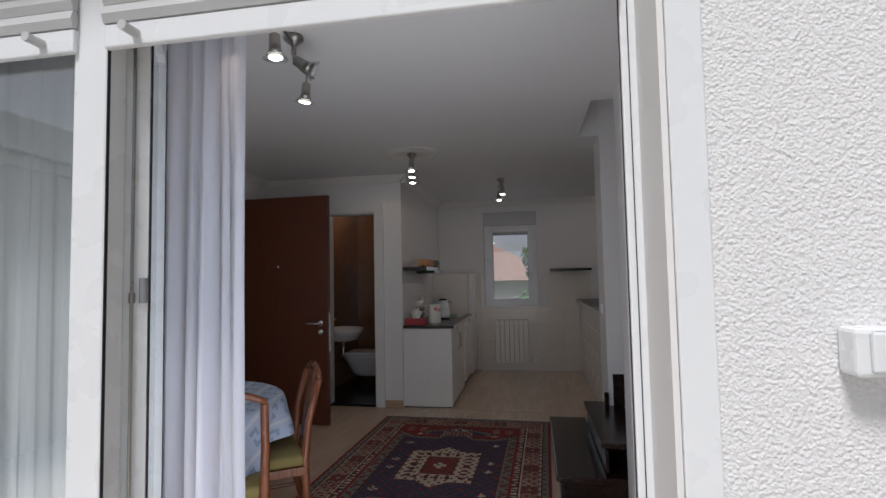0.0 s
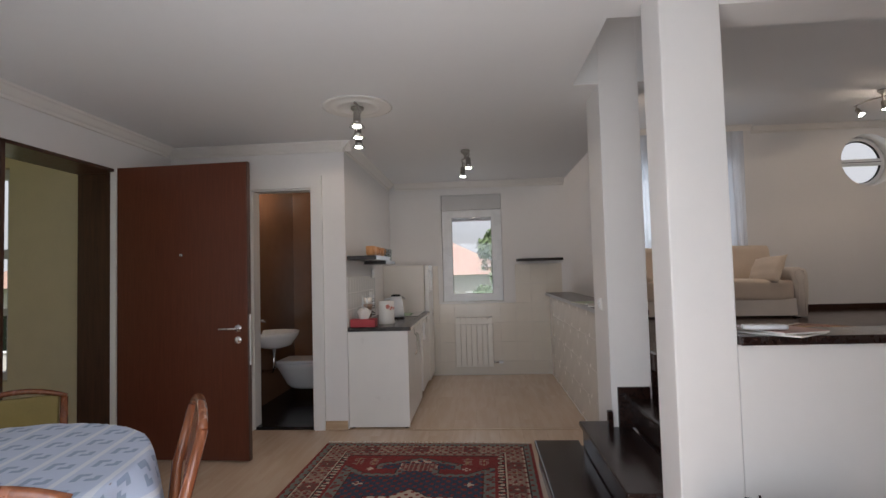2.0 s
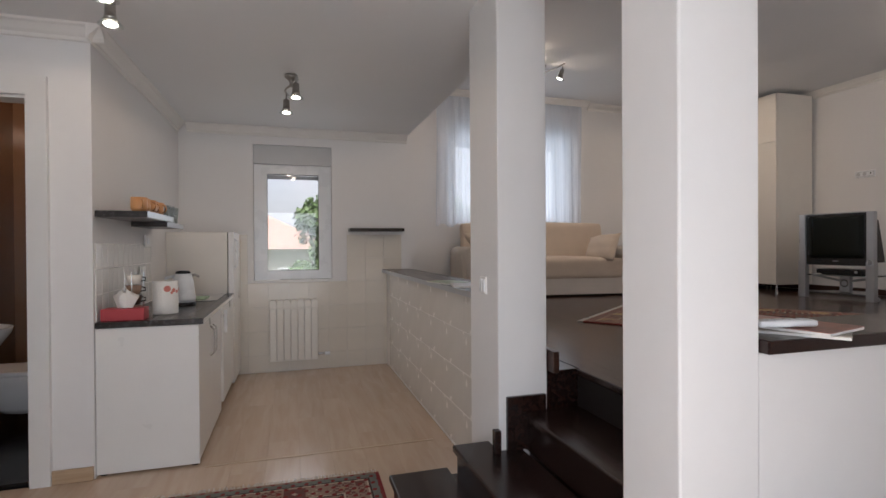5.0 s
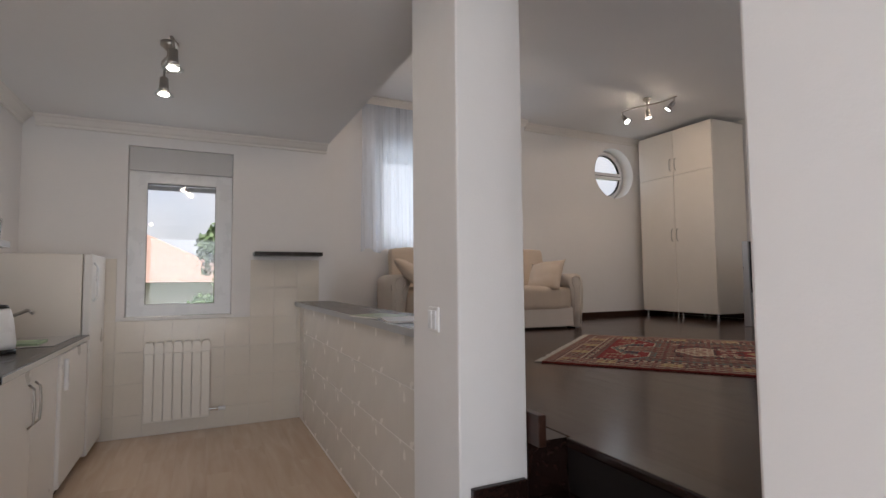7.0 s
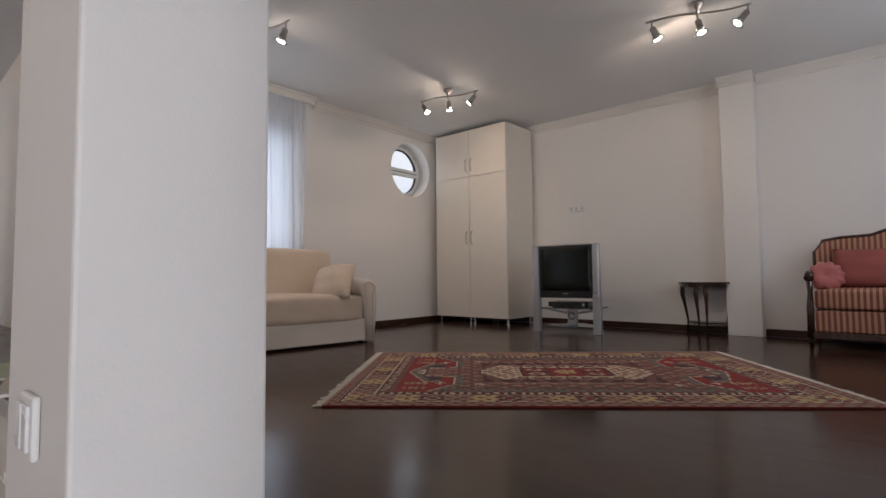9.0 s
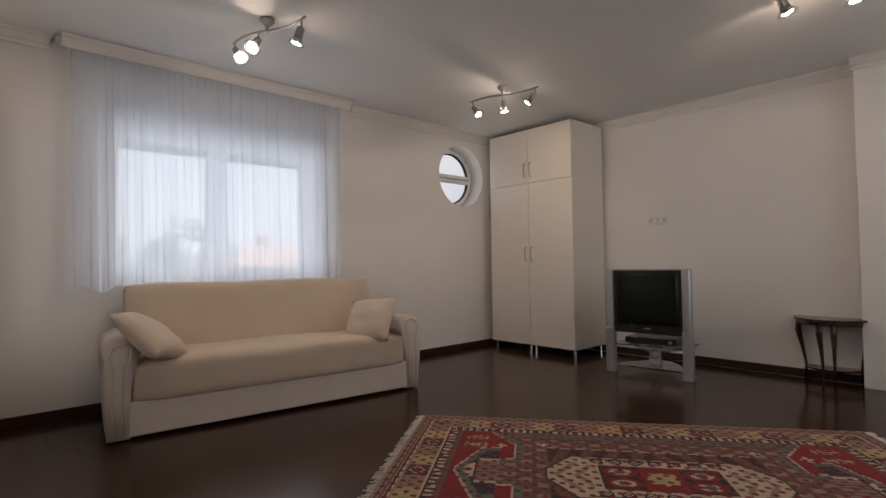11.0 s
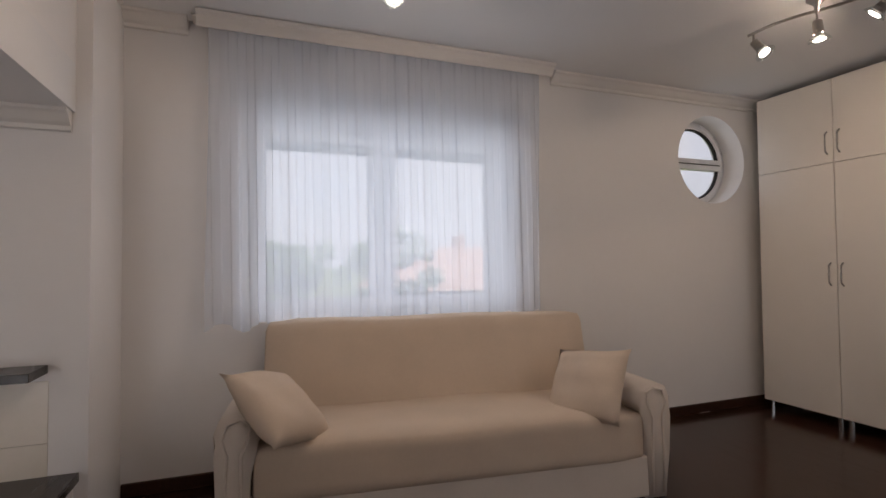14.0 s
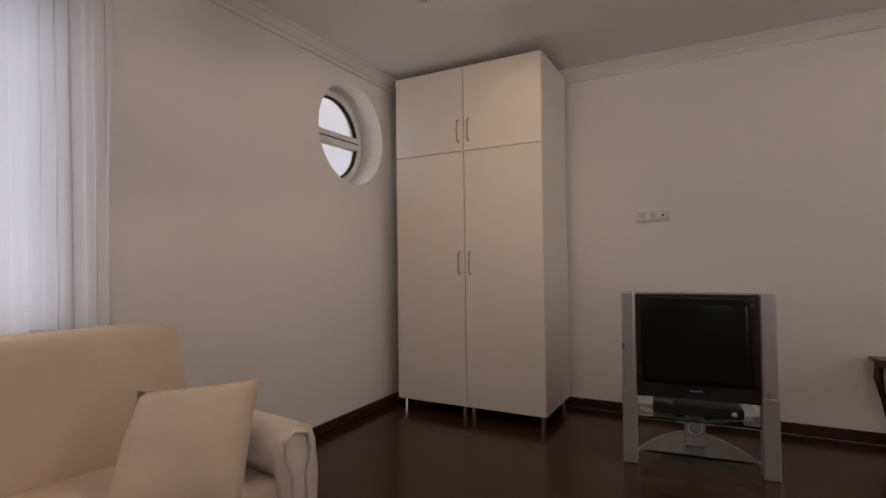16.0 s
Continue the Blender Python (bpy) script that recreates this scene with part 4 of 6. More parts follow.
for nm, x1, y0, y1, z, lab in (("wall_shelf", -1.23, 4.80, 5.46, 1.47, "dark wooden wall shelf with a pale metal end"), ("wall_shelf", -1.27, 5.47, 6.02, 1.44, "dark wooden wall shelf with a pale metal end")):
    s = thing(nm, lab, "shelf", pose(-1.497, y0, z), "kitchen wall shelves")
    part("board", B(0.0, 0.0, 0.0, x1 + 1.497 - 0.004, y1 - y0, 0.036, 0.002), M_WORKTOP, s)
    part("end_face", B(x1 + 1.497 - 0.003, 0.0, 0.0, x1 + 1.497, y1 - y0, 0.036), M_SILVER, s)
s = thing("wall_shelf", "dark wooden shelf fixed to the tiled wall", "shelf", pose(0.15, 6.83, 1.45), "kitchen wall shelves")
part("board", B(0.0, 0.0, 0.0, 0.58, 0.187, 0.034, 0.002), M_WORKTOP, s)


def mug(m, material, label):
    t = thing("mug", label, "mug", m, "mugs on the shelf")
    part("cup", lathe([(0.0, 0.0), (0.036, 0.0), (0.045, 0.02), (0.045, 0.085), (0.041, 0.085), (0.040, 0.012), (0.0, 0.010)], 20), material, t, "", True)
    part("handle", T([(0.043, 0, 0.07), (0.065, 0, 0.066), (0.072, 0, 0.045), (0.062, 0, 0.024), (0.043, 0, 0.022)], 0.005, 6), material, t, "", True)
    return t


m0 = mug(pose(-1.30, 4.90, 1.5065, 0, 0, -60), M_ORANGE, "orange glazed ceramic mug on the shelf")
for k in range(1, 5):
    copy_thing(m0, pose(-1.30 - 0.01 * (k % 2), 4.90 + 0.10 * k, 1.5065, 0, 0, -60 + 9 * k))
g0 = thing("drinking_glass", "clear drinking glass on the shelf", "glass", pose(-1.34, 5.52, 1.4765), "glasses on the shelf")
part("glass_body", lathe([(0.0, 0.0), (0.024, 0.0), (0.034, 0.13), (0.0325, 0.13), (0.0228, 0.006), (0.0, 0.006)], 20), M_CLEAR, g0, "", True)
for k in range(1, 7):
    copy_thing(g0, pose(-1.33 - 0.075 * (k % 2), 5.52 + 0.075 * k, 1.4765))
kt = thing("electric_kettle", "white electric kettle with a dark lid", "kettle", pose(-1.20, 5.60, 0.8745, 0, 0, 20))
part("base_plate", lathe([(0.0, 0.0), (0.085, 0.0), (0.085, 0.018), (0.0, 0.02)], 28), M_BLACK, kt, "", True)
part("jug", lathe([(0.0, 0.021), (0.080, 0.021), (0.084, 0.05), (0.070, 0.17), (0.056, 0.225), (0.0, 0.228)], 28), M_PVC, kt, "", True)
part("lid", lathe([(0.0, 0.229), (0.052, 0.229), (0.044, 0.246), (0.0, 0.25)], 24), M_BLACK, kt, "", True)
part("handle", T([(-0.055, 0, 0.21), (-0.11, 0, 0.20), (-0.118, 0, 0.12), (-0.083, 0, 0.05)], 0.012, 8), M_PVC, kt, "", True)
pt = thing("paper_towel_roll", "white paper towel roll with a pink flower print", "paper towel", pose(-1.21, 5.11, 0.8745))
part("roll", lathe([(0.0, 0.0), (0.072, 0.0), (0.073, 0.004), (0.073, 0.205), (0.070, 0.208), (0.02, 0.208), (0.0, 0.20)], 32), M_PAPER, pt, "", True)
for a, zz, r in ((-70, 0.16, 0.02), (-40, 0.15, 0.013), (-20, 0.14, 0.011), (5, 0.15, 0.012), (-50, 0.135, 0.009)):
    part("printed_flower", lathe([(0.0, 0.0), (r, 0.0), (r, 0.001), (0.0, 0.001)], 12), M_PINK, pt, "", False, Matrix.Rotation(radians(a), 4, "Z") @ pose(0.0735, 0, zz, 0, 90, 0))
rack = thing("cup_rack", "wire rack stacked with coffee cups", "cup rack", pose(-1.37, 5.05, 0.8745))
for a in (0, 90, 180, 270):
    part("wire", T([(0.052 * math.cos(radians(a)), 0.052 * math.sin(radians(a)), 0.0), (0.052 * math.cos(radians(a)), 0.052 * math.sin(radians(a)), 0.27)], 0.003, 6), M_CHROME, rack)
part("base_ring", lathe([(0.045, 0.0), (0.056, 0.0), (0.056, 0.006), (0.045, 0.006)], 20), M_CHROME, rack)
for k in range(4):
    cup = part("cup", lathe([(0.0, 0.0), (0.032, 0.0), (0.044, 0.055), (0.041, 0.055), (0.0, 0.008)], 20), (M_MAUVECUP, M_COFFEE, M_MAUVECUP, M_CREAMLAM)[k], rack, "", True, pose(0, 0, 0.008 + 0.062 * k))
    part("cup_handle", T([(0.038, 0, 0.045), (0.062, 0, 0.04), (0.062, 0, 0.022), (0.036, 0, 0.018)], 0.004, 6), M_BLACK, cup)
tb = thing("tissue_box", "red tissue box with a white tissue pulled up", "tissue box", pose(-1.37, 4.87, 0.8745))
part("carton", B(-0.11, -0.055, 0.0, 0.11, 0.055, 0.068, 0.003), M_REDBOX, tb)
bm = bmesh.new()
tip = []
for k in range(14):
    a = 2 * PI * k / 14
    r = 0.055 + 0.022 * math.sin(3 * a)
    tip.append((bm.verts.new((0.04 * math.cos(a), 0.02 * math.sin(a), 0.069)), bm.verts.new((r * math.cos(a), 0.7 * r * math.sin(a), 0.12 + 0.02 * math.sin(5 * a))), bm.verts.new((0.012 * math.cos(a), 0.012 * math.sin(a), 0.165 + 0.012 * math.cos(2 * a)))))
for k in range(14):
    for i in range(2):
        bm.faces.new((tip[k][i], tip[(k + 1) % 14][i], tip[(k + 1) % 14][i + 1], tip[k][i + 1]))
part("tissue", bm, M_PAPER, tb, "crumpled white tissue", True)
for y, z, lab in ((5.62, 1.07, "white double wall socket"), (5.75, 1.30, "white small wall junction box")):
    so = thing("wall_socket", lab, "socket", pose(-1.487, y, z))
    part("plate", B(0.0, 0.0, 0.0, 0.012, 0.15 if z > 1.2 else 0.12, 0.085, 0.003), M_TRIM, so)
    part("insert", B(0.0125, 0.03, 0.02, 0.015, 0.09, 0.065), M_PVC, so)


def cast_radiator():
    r = thing("radiator", "white aluminium radiator of seven ribs under the window", "radiator", pose(-0.655, 6.90, 0.12))
    for k in range(7):
        x = 0.068 * k
        part("rib", prism([(x + 0.001, 0.0), (x + 0.067, 0.0), (x + 0.067, 0.595), (x + 0.057, 0.625), (x + 0.011, 0.625), (x + 0.001, 0.595)], 0.012, 0.085, "y"), M_RADIATOR, r)
        part("rib_face", B(x + 0.0035, 0.0, 0.01, x + 0.0645, 0.012, 0.54, 0.004), M_RADIATOR, r)
    part("valve", T([(0.478, 0.045, 0.05), (0.545, 0.045, 0.05)], 0.012, 10), M_CHROME, r)
    part("valve_knob", T([(0.545, 0.045, 0.05), (0.60, 0.045, 0.05)], 0.018, 12), M_PVC, r)
    part("supply_pipe", T([(0.55, 0.045, 0.05), (0.55, 0.119, 0.05)], 0.008, 8), M_CHROME, r)


cast_radiator()


def window(name, label, x0, x1, z0, z1, y, splits, handle=True, box_h=0.2):
    """A tilt window set into the wall: outer frame, sashes with glass, gaskets, shutter box above."""
    w = tagged(thing(name, label, "window", pose(0, y, 0)), kind="structure")
    top_z = z1 - box_h
    if box_h:
        part("shutter_box", B(x0 + 0.002, -0.04, top_z, x1 - 0.002, 0.12, z1 - 0.002, 0.004), M_SHUT, w, "grey roller shutter box")
    part("window_frame", wall_bm("y", 0.0, 0.065, x0 + 0.002, x1 - 0.002, z0, top_z, [(a + 0.045, b - 0.045, z0 + 0.045, top_z - 0.045) for a, b in splits]), M_PVC, w)
    for a, b in splits:
        s = part("sash", wall_bm("y", -0.018, 0.05, a + 0.030, b - 0.030, z0 + 0.030, top_z - 0.030, [(a + 0.095, b - 0.095, z0 + 0.095, top_z - 0.095)]), M_PVC, w)
        g = part("pane", B(a + 0.095, 0.015, z0 + 0.095, b - 0.095, 0.021, top_z - 0.095), M_GLASS, s)
        g.visible_shadow = False
        part("gasket", wall_bm("y", 0.006, 0.012, a + 0.094, b - 0.094, z0 + 0.094, top_z - 0.094, [(a + 0.099, b - 0.099, z0 + 0.099, top_z - 0.099)]), M_RUBBER, s)
        for k in range(2):
            part("shutter_slat", B(a + 0.06, 0.075, top_z - 0.14 + 0.045 * k, b - 0.06, 0.085, top_z - 0.098 + 0.045 * k, 0.004), M_SLAT, w)
    part("window_sill", B(x0 - 0.02, -0.07, z0 - 0.03, x1 + 0.02, 0.0, z0 - 0.002, 0.004), M_TRIM, w)
    if handle:
        part("handle", T([(splits[0][0] + 0.06, -0.018, (z0 + top_z) / 2), (splits[0][0] + 0.06, -0.055, (z0 + top_z) / 2), (splits[0][0] + 0.06, -0.06, (z0 + top_z) / 2 - 0.11)], 0.009, 8), M_PVC, w)
    return w


window("window_2", "white plastic kitchen window with a grey shutter box", -0.808, -0.022, 0.95, 2.35, 7.07, [(-0.77, -0.06)])
window("window_3", "white double window behind the sheer curtain", 1.472, 3.178, 1.58, 2.92, 7.68, [(1.477, 2.285), (2.26, 3.098)], False, 0.20)
# Unseen window, inferred from daylight on the wall past the pilaster.
window("window_5", "white double window of the raised room", 3.402, 5.198, 1.58, 2.92, 1.72, [(3.44, 4.31), (4.29, 5.16)], False, 0.20)

rw = tagged(thing("window_4", "round white porthole window with a cross bar", "window", pose(RC, 7.81, RZ, 90, 0, 0)), kind="structure")


bm = bmesh.new()
rings = [[bm.verts.new((r * math.cos(2 * PI * k / 48), r * math.sin(2 * PI * k / 48), h)) for k in range(48)] for r, h in ((0.30, 0.0), (0.353, 0.0), (0.353, 0.06), (0.30, 0.06))]
for i in range(4):
    for k in range(48):
        bm.faces.new((rings[i][k], rings[i][(k + 1) % 48], rings[(i + 1) % 4][(k + 1) % 48], rings[(i + 1) % 4][k]))
part("window_frame", bm, M_PVC, rw, "", True)
bm = bmesh.new()
rings = [[bm.verts.new((r * math.cos(2 * PI * k / 48), r * math.sin(2 * PI * k / 48), h)) for k in range(48)] for r, h in ((0.288, 0.02), (0.300, 0.02), (0.300, 0.05), (0.288, 0.05))]
for i in range(4):
    for k in range(48):
        bm.faces.new((rings[i][k], rings[i][(k + 1) % 48], rings[(i + 1) % 4][(k + 1) % 48], rings[(i + 1) % 4][k]))
part("gasket", bm, M_RUBBER, rw)
part("cross_bar", B(-0.30, -0.045, 0.0, 0.30, 0.045, 0.07, 0.004), M_PVC, rw)
part("bar_groove", B(-0.295, -0.004, 0.071, 0.295, 0.004, 0.073), M_RUBBER, rw)
g = part("pane", lathe([(0.0, 0.028), (0.30, 0.028), (0.30, 0.034), (0.0, 0.034)], 48), M_GLASS, rw)
g.visible_shadow = False

sw = thing("light_switch", "white double rocker light switch on the column", "switch", pose(0.466, 3.785, 1.058))
part("plate", B(-0.010, 0.0, 0.0, 0.0, 0.075, 0.085, 0.004), M_TRIM, sw)
part("rocker", B(-0.015, 0.008, 0.012, -0.010, 0.036, 0.073, 0.002), M_PVC, sw)
part("rocker", B(-0.016, 0.039, 0.012, -0.010, 0.067, 0.073, 0.002), M_PVC, sw)
bt = thing("bar_top", "dark grey-brown bar top on the tiled low wall", "counter", pose(0.515, 4.027, 1.001))
part("slab", B(0.004, 0.0, 0.0, 0.325, 2.991, 0.038, 0.003), M_WORKTOP, bt)
part("edge_strip", B(0.0, 0.0, 0.002, 0.0035, 2.991, 0.036), M_SILVER, bt)
for (px, py, pz, rot, mt, lab) in ((0.60, 4.82, 1.0395, 14, M_MAG2, "glossy magazine with a green cover on the bar"), (0.63, 4.53, 1.0395, -12, M_MAG, "glossy magazine lying open on the bar"), (0.87, 2.58, 1.0565, 35, M_MAG, "glossy magazine on the low wall cap"), (0.88, 2.585, 1.0665, 15, M_MAGRED, "glossy reddish magazine with a white spine on the low wall cap")):
    mg = thing("magazine", lab, "magazine", pose(px, py, pz, 0, 0, rot))
    part("pages", B(-0.10, -0.14, 0.0, 0.10, 0.14, 0.007), M_PAPER, mg)
    part("cover", B(-0.101, -0.141, 0.0072, 0.101, 0.141, 0.0085), mt, mg)
rc = thing("remote_control", "white remote control on the low wall cap", "remote control", pose(0.80, 2.53, 1.0775, 0, 0, -12))
part("shell", B(-0.08, -0.022, 0.0, 0.08, 0.022, 0.018, 0.006), M_PVC, rc)
for k in range(4):
    part("button", B(-0.05 + 0.03 * k, -0.008, 0.0182, -0.036 + 0.03 * k, 0.008, 0.0205), M_SHUT, rc)

# ---- dining corner ----
tbl = thing("round_table", "round dining table under a cloth", "table", pose(-2.04, 1.86, 0))
part("tabletop", lathe([(0.0, 0.715), (0.58, 0.715), (0.60, 0.725), (0.60, 0.742), (0.0, 0.744)], 40), M_CHAIRWOOD, tbl, "", True)
part("pedestal", lathe([(0.22, 0.0), (0.20, 0.04), (0.06, 0.10), (0.05, 0.35), (0.075, 0.5), (0.06, 0.71), (0.0, 0.712)], 20), M_CHAIRWOOD, tbl, "", True)


def cloth_bm(r, drop, n=120):
    """A cloth over a round top, hanging in folds; its weave has stripes and key motifs."""
    bm = bmesh.new()
    step = 0.02
    lim = int((r + drop) / step)
    verts = {}

    def vert(i, j):
        if (i, j) not in verts:
            x, y = i * step, j * step
            d = math.hypot(x, y)
            if d <= r:
                p = (x, y, 0.748)
            else:
                a, over = math.atan2(y, x), d - r
                flare = 0.10 * over + 0.035 * math.sin(9 * a) * min(1, over / 0.15) + 0.02 * math.sin(17 * a + 1) * min(1, over / 0.2)
                rr = r + 0.012 * (1 - math.exp(-over / 0.02)) + flare
                p = (rr * math.cos(a), rr * math.sin(a), 0.748 - over * 0.96)
            verts[(i, j)] = bm.verts.new(p)
        return verts[(i, j)]

    for i in range(-lim, lim):
        for j in range(-lim, lim):
            if max(abs(i + 0.5), abs(j + 0.5)) * step > 0.80 or math.hypot(i + 0.5, j + 0.5) * step > r + drop:
                continue
            f = bm.faces.new((vert(i, j), vert(i + 1, j), vert(i + 1, j + 1), vert(i, j + 1)))
            u, v = i % 7, j % 6
            motif = (u in (2, 5) and v in (1, 2)) or (v == 3 and u in (2, 3)) or (v == 1 and u in (4, 5))
            f.material_index = 1 if u == 0 else 2 if motif else 0
            f.smooth = True
    return bm


cl = thing("tablecloth", "pale blue tablecloth with a woven key pattern", "tablecloth", pose(-2.04, 1.86, 0, 0, 0, 12))
part("cloth", cloth_bm(0.60, 0.30), [M_CLOTHBLUE, M_CLOTHWHITE, M_CLOTHGREY], cl, smooth=True)


def soft_slab(y0, y1, z0, z1, thick):
    """A thin padded panel across x, with rounded edges."""
    return B(-thick / 2, y0, z0, thick / 2, y1, z1, thick * 0.4, 3)


def chair(m, padded=False):
    """A dining chair in polished wood: upholstered seat, curved open back; it faces +x."""
    c = thing("dining_chair", "polished reddish wooden dining chair with an olive seat", "chair", m, "dining chairs")
    part("seat", B(-0.20, -0.21, 0.43, 0.22, 0.21, 0.485, 0.02, 3), M_OLIVE, c, "olive gold fabric seat", True)
    part("seat_frame", B(-0.21, -0.215, 0.385, 0.225, 0.215, 0.429, 0.006), M_CHAIRWOOD, c)
    for sy in (-1, 1):
        part("front_leg", T([(0.20, 0.19 * sy, 0.0), (0.205, 0.19 * sy, 0.2), (0.20, 0.19 * sy, 0.40)], [0.014, 0.018, 0.024], 8), M_CHAIRWOOD, c, "", True)
        part("back_post", T([(-0.27, 0.19 * sy, 0.0), (-0.21, 0.19 * sy, 0.25), (-0.20, 0.19 * sy, 0.45), (-0.22, 0.195 * sy, 0.65), (-0.275, 0.19 * sy, 0.86)], [0.016, 0.02, 0.022, 0.019, 0.017], 8), M_CHAIRWOOD, c, "", True)
        part("side_stretcher", T([(-0.22, 0.19 * sy, 0.2), (0.20, 0.19 * sy, 0.2)], 0.010, 8), M_CHAIRWOOD, c)
    crest = [(-0.275 - 0.008 * (1 - (k / 6 - 1) ** 2), 0.20 * (k / 6 - 1), 0.865 + 0.05 * (1 - (k / 6 - 1) ** 2)) for k in range(13)]
    part("crest_rail", T(crest, [0.014 + 0.003 * (1 - (k / 6 - 1) ** 2) for k in range(13)], 8), M_CHAIRWOOD, c, "", True)
    splat = prism([(-0.06, 0.47), (0.06, 0.47), (0.045, 0.6), (0.085, 0.75), (0.06, 0.885), (-0.06, 0.885), (-0.085, 0.75), (-0.045, 0.6)], -0.212, -0.202, "x")
    for v in splat.verts:
        v.co.x -= 0.17 * (v.co.z - 0.47)
    if padded:
        pad = soft_slab(-0.17, 0.17, 0.52, 0.88, 0.03)
        for v in pad.verts:
            v.co.x -= 0.215 + 0.17 * (v.co.z - 0.47)
        part("back_pad", pad, M_OLIVE, c, "olive gold fabric back", True)
        splat.free()
    else:
        part("back_splat", splat, M_CHAIRWOOD, c)
    return c


ch = chair(pose(-1.56, 1.99, 0, 0, 0, 214.5))
tagged(chair(pose(-2.55, 2.62, 0, 0, 0, -58) @ Matrix.Diagonal((1, 1, 0.86, 1)), True), "low polished wooden dining chair with a padded olive back")
copy_thing(ch, pose(-1.55, 1.62, 0, 0, 0, 120))

low = thing("low_cabinet", "low dark cabinet in front of the low wall", "cabinet", pose(0.46, 2.08, 0))
part("top", B(0.0, 0.0, 0.395, 0.66, 0.41, 0.42, 0.004), M_DARKWOOD, low)
part("body", B(0.02, 0.02, 0.03, 0.64, 0.40, 0.394), M_DARKWOOD, low)
part("drawer_front", B(0.012, 0.008, 0.21, 0.648, 0.019, 0.385, 0.003), M_FRAMEWOOD, low)
part("drawer_front", B(0.012, 0.008, 0.03, 0.648, 0.019, 0.20, 0.003), M_FRAMEWOOD, low)
for k in range(2):
    part("knob", lathe([(0.0, 0.0), (0.012, 0.0), (0.014, 0.012), (0.0, 0.018)], 12), M_STEEL, low, "", True, pose(0.33, 0.008, 0.29 - 0.17 * k, 90))
for k in range(4):
    part("foot", B(0.02 + 0.58 * (k % 2), 0.03 + 0.32 * (k // 2), 0.0, 0.06 + 0.58 * (k % 2), 0.07 + 0.32 * (k // 2), 0.03), M_BLACK, low)
wt = thing("modem", "small black modem box on the low cabinet", "modem", pose(0.62, 2.20, 0.421))
part("case", B(0.0, 0.0, 0.0, 0.16, 0.11, 0.035, 0.008), M_BLACK, wt)
part("antenna", T([(0.02, 0.10, 0.03), (0.015, 0.11, 0.10)], 0.004, 6), M_BLACK, wt)
cbl = thing("cable", "thin black cable lying in loops on the low cabinet", "cable", pose(0.52, 2.25, 0.423))
part("wire", T([(0.0, 0.1, 0.005), (0.06, 0.16, 0.012), (0.12, 0.12, 0.01), (0.10, 0.13, 0.06), (0.13, 0.15, 0.045), (0.22, 0.13, 0.03), (0.34, 0.12, 0.02), (0.33, 0.05, 0.004), (0.42, 0.10, 0.012), (0.50, 0.06, 0.004)], 0.0035, 6), M_BLACK, cbl, "", True)


# ---- rugs ----
def in_keyhole(a, c, hw, hl):
    """The field's inner shape, in a quarter: a wide body whose shoulders rise at the sides, and a hooked head towards each end."""
    if c < hl - 0.30 + max(0.0, a - 0.68 * hw) * 0.75:
        return True
    if c < hl - 0.235:
        return a < 0.30 * hw
    if c < hl - 0.14:
        return a < 0.58 * hw
    return c < hl - 0.015 and a < 0.58 * hw - (c - hl + 0.14) * 3.1 * hw / 0.515 * 0.8


def blossom(x, y, r):
    """A four-armed knot."""
    x, y = abs(x), abs(y)
    return (x < 0.3 * r and y < r) or (y < 0.3 * r and x < r)


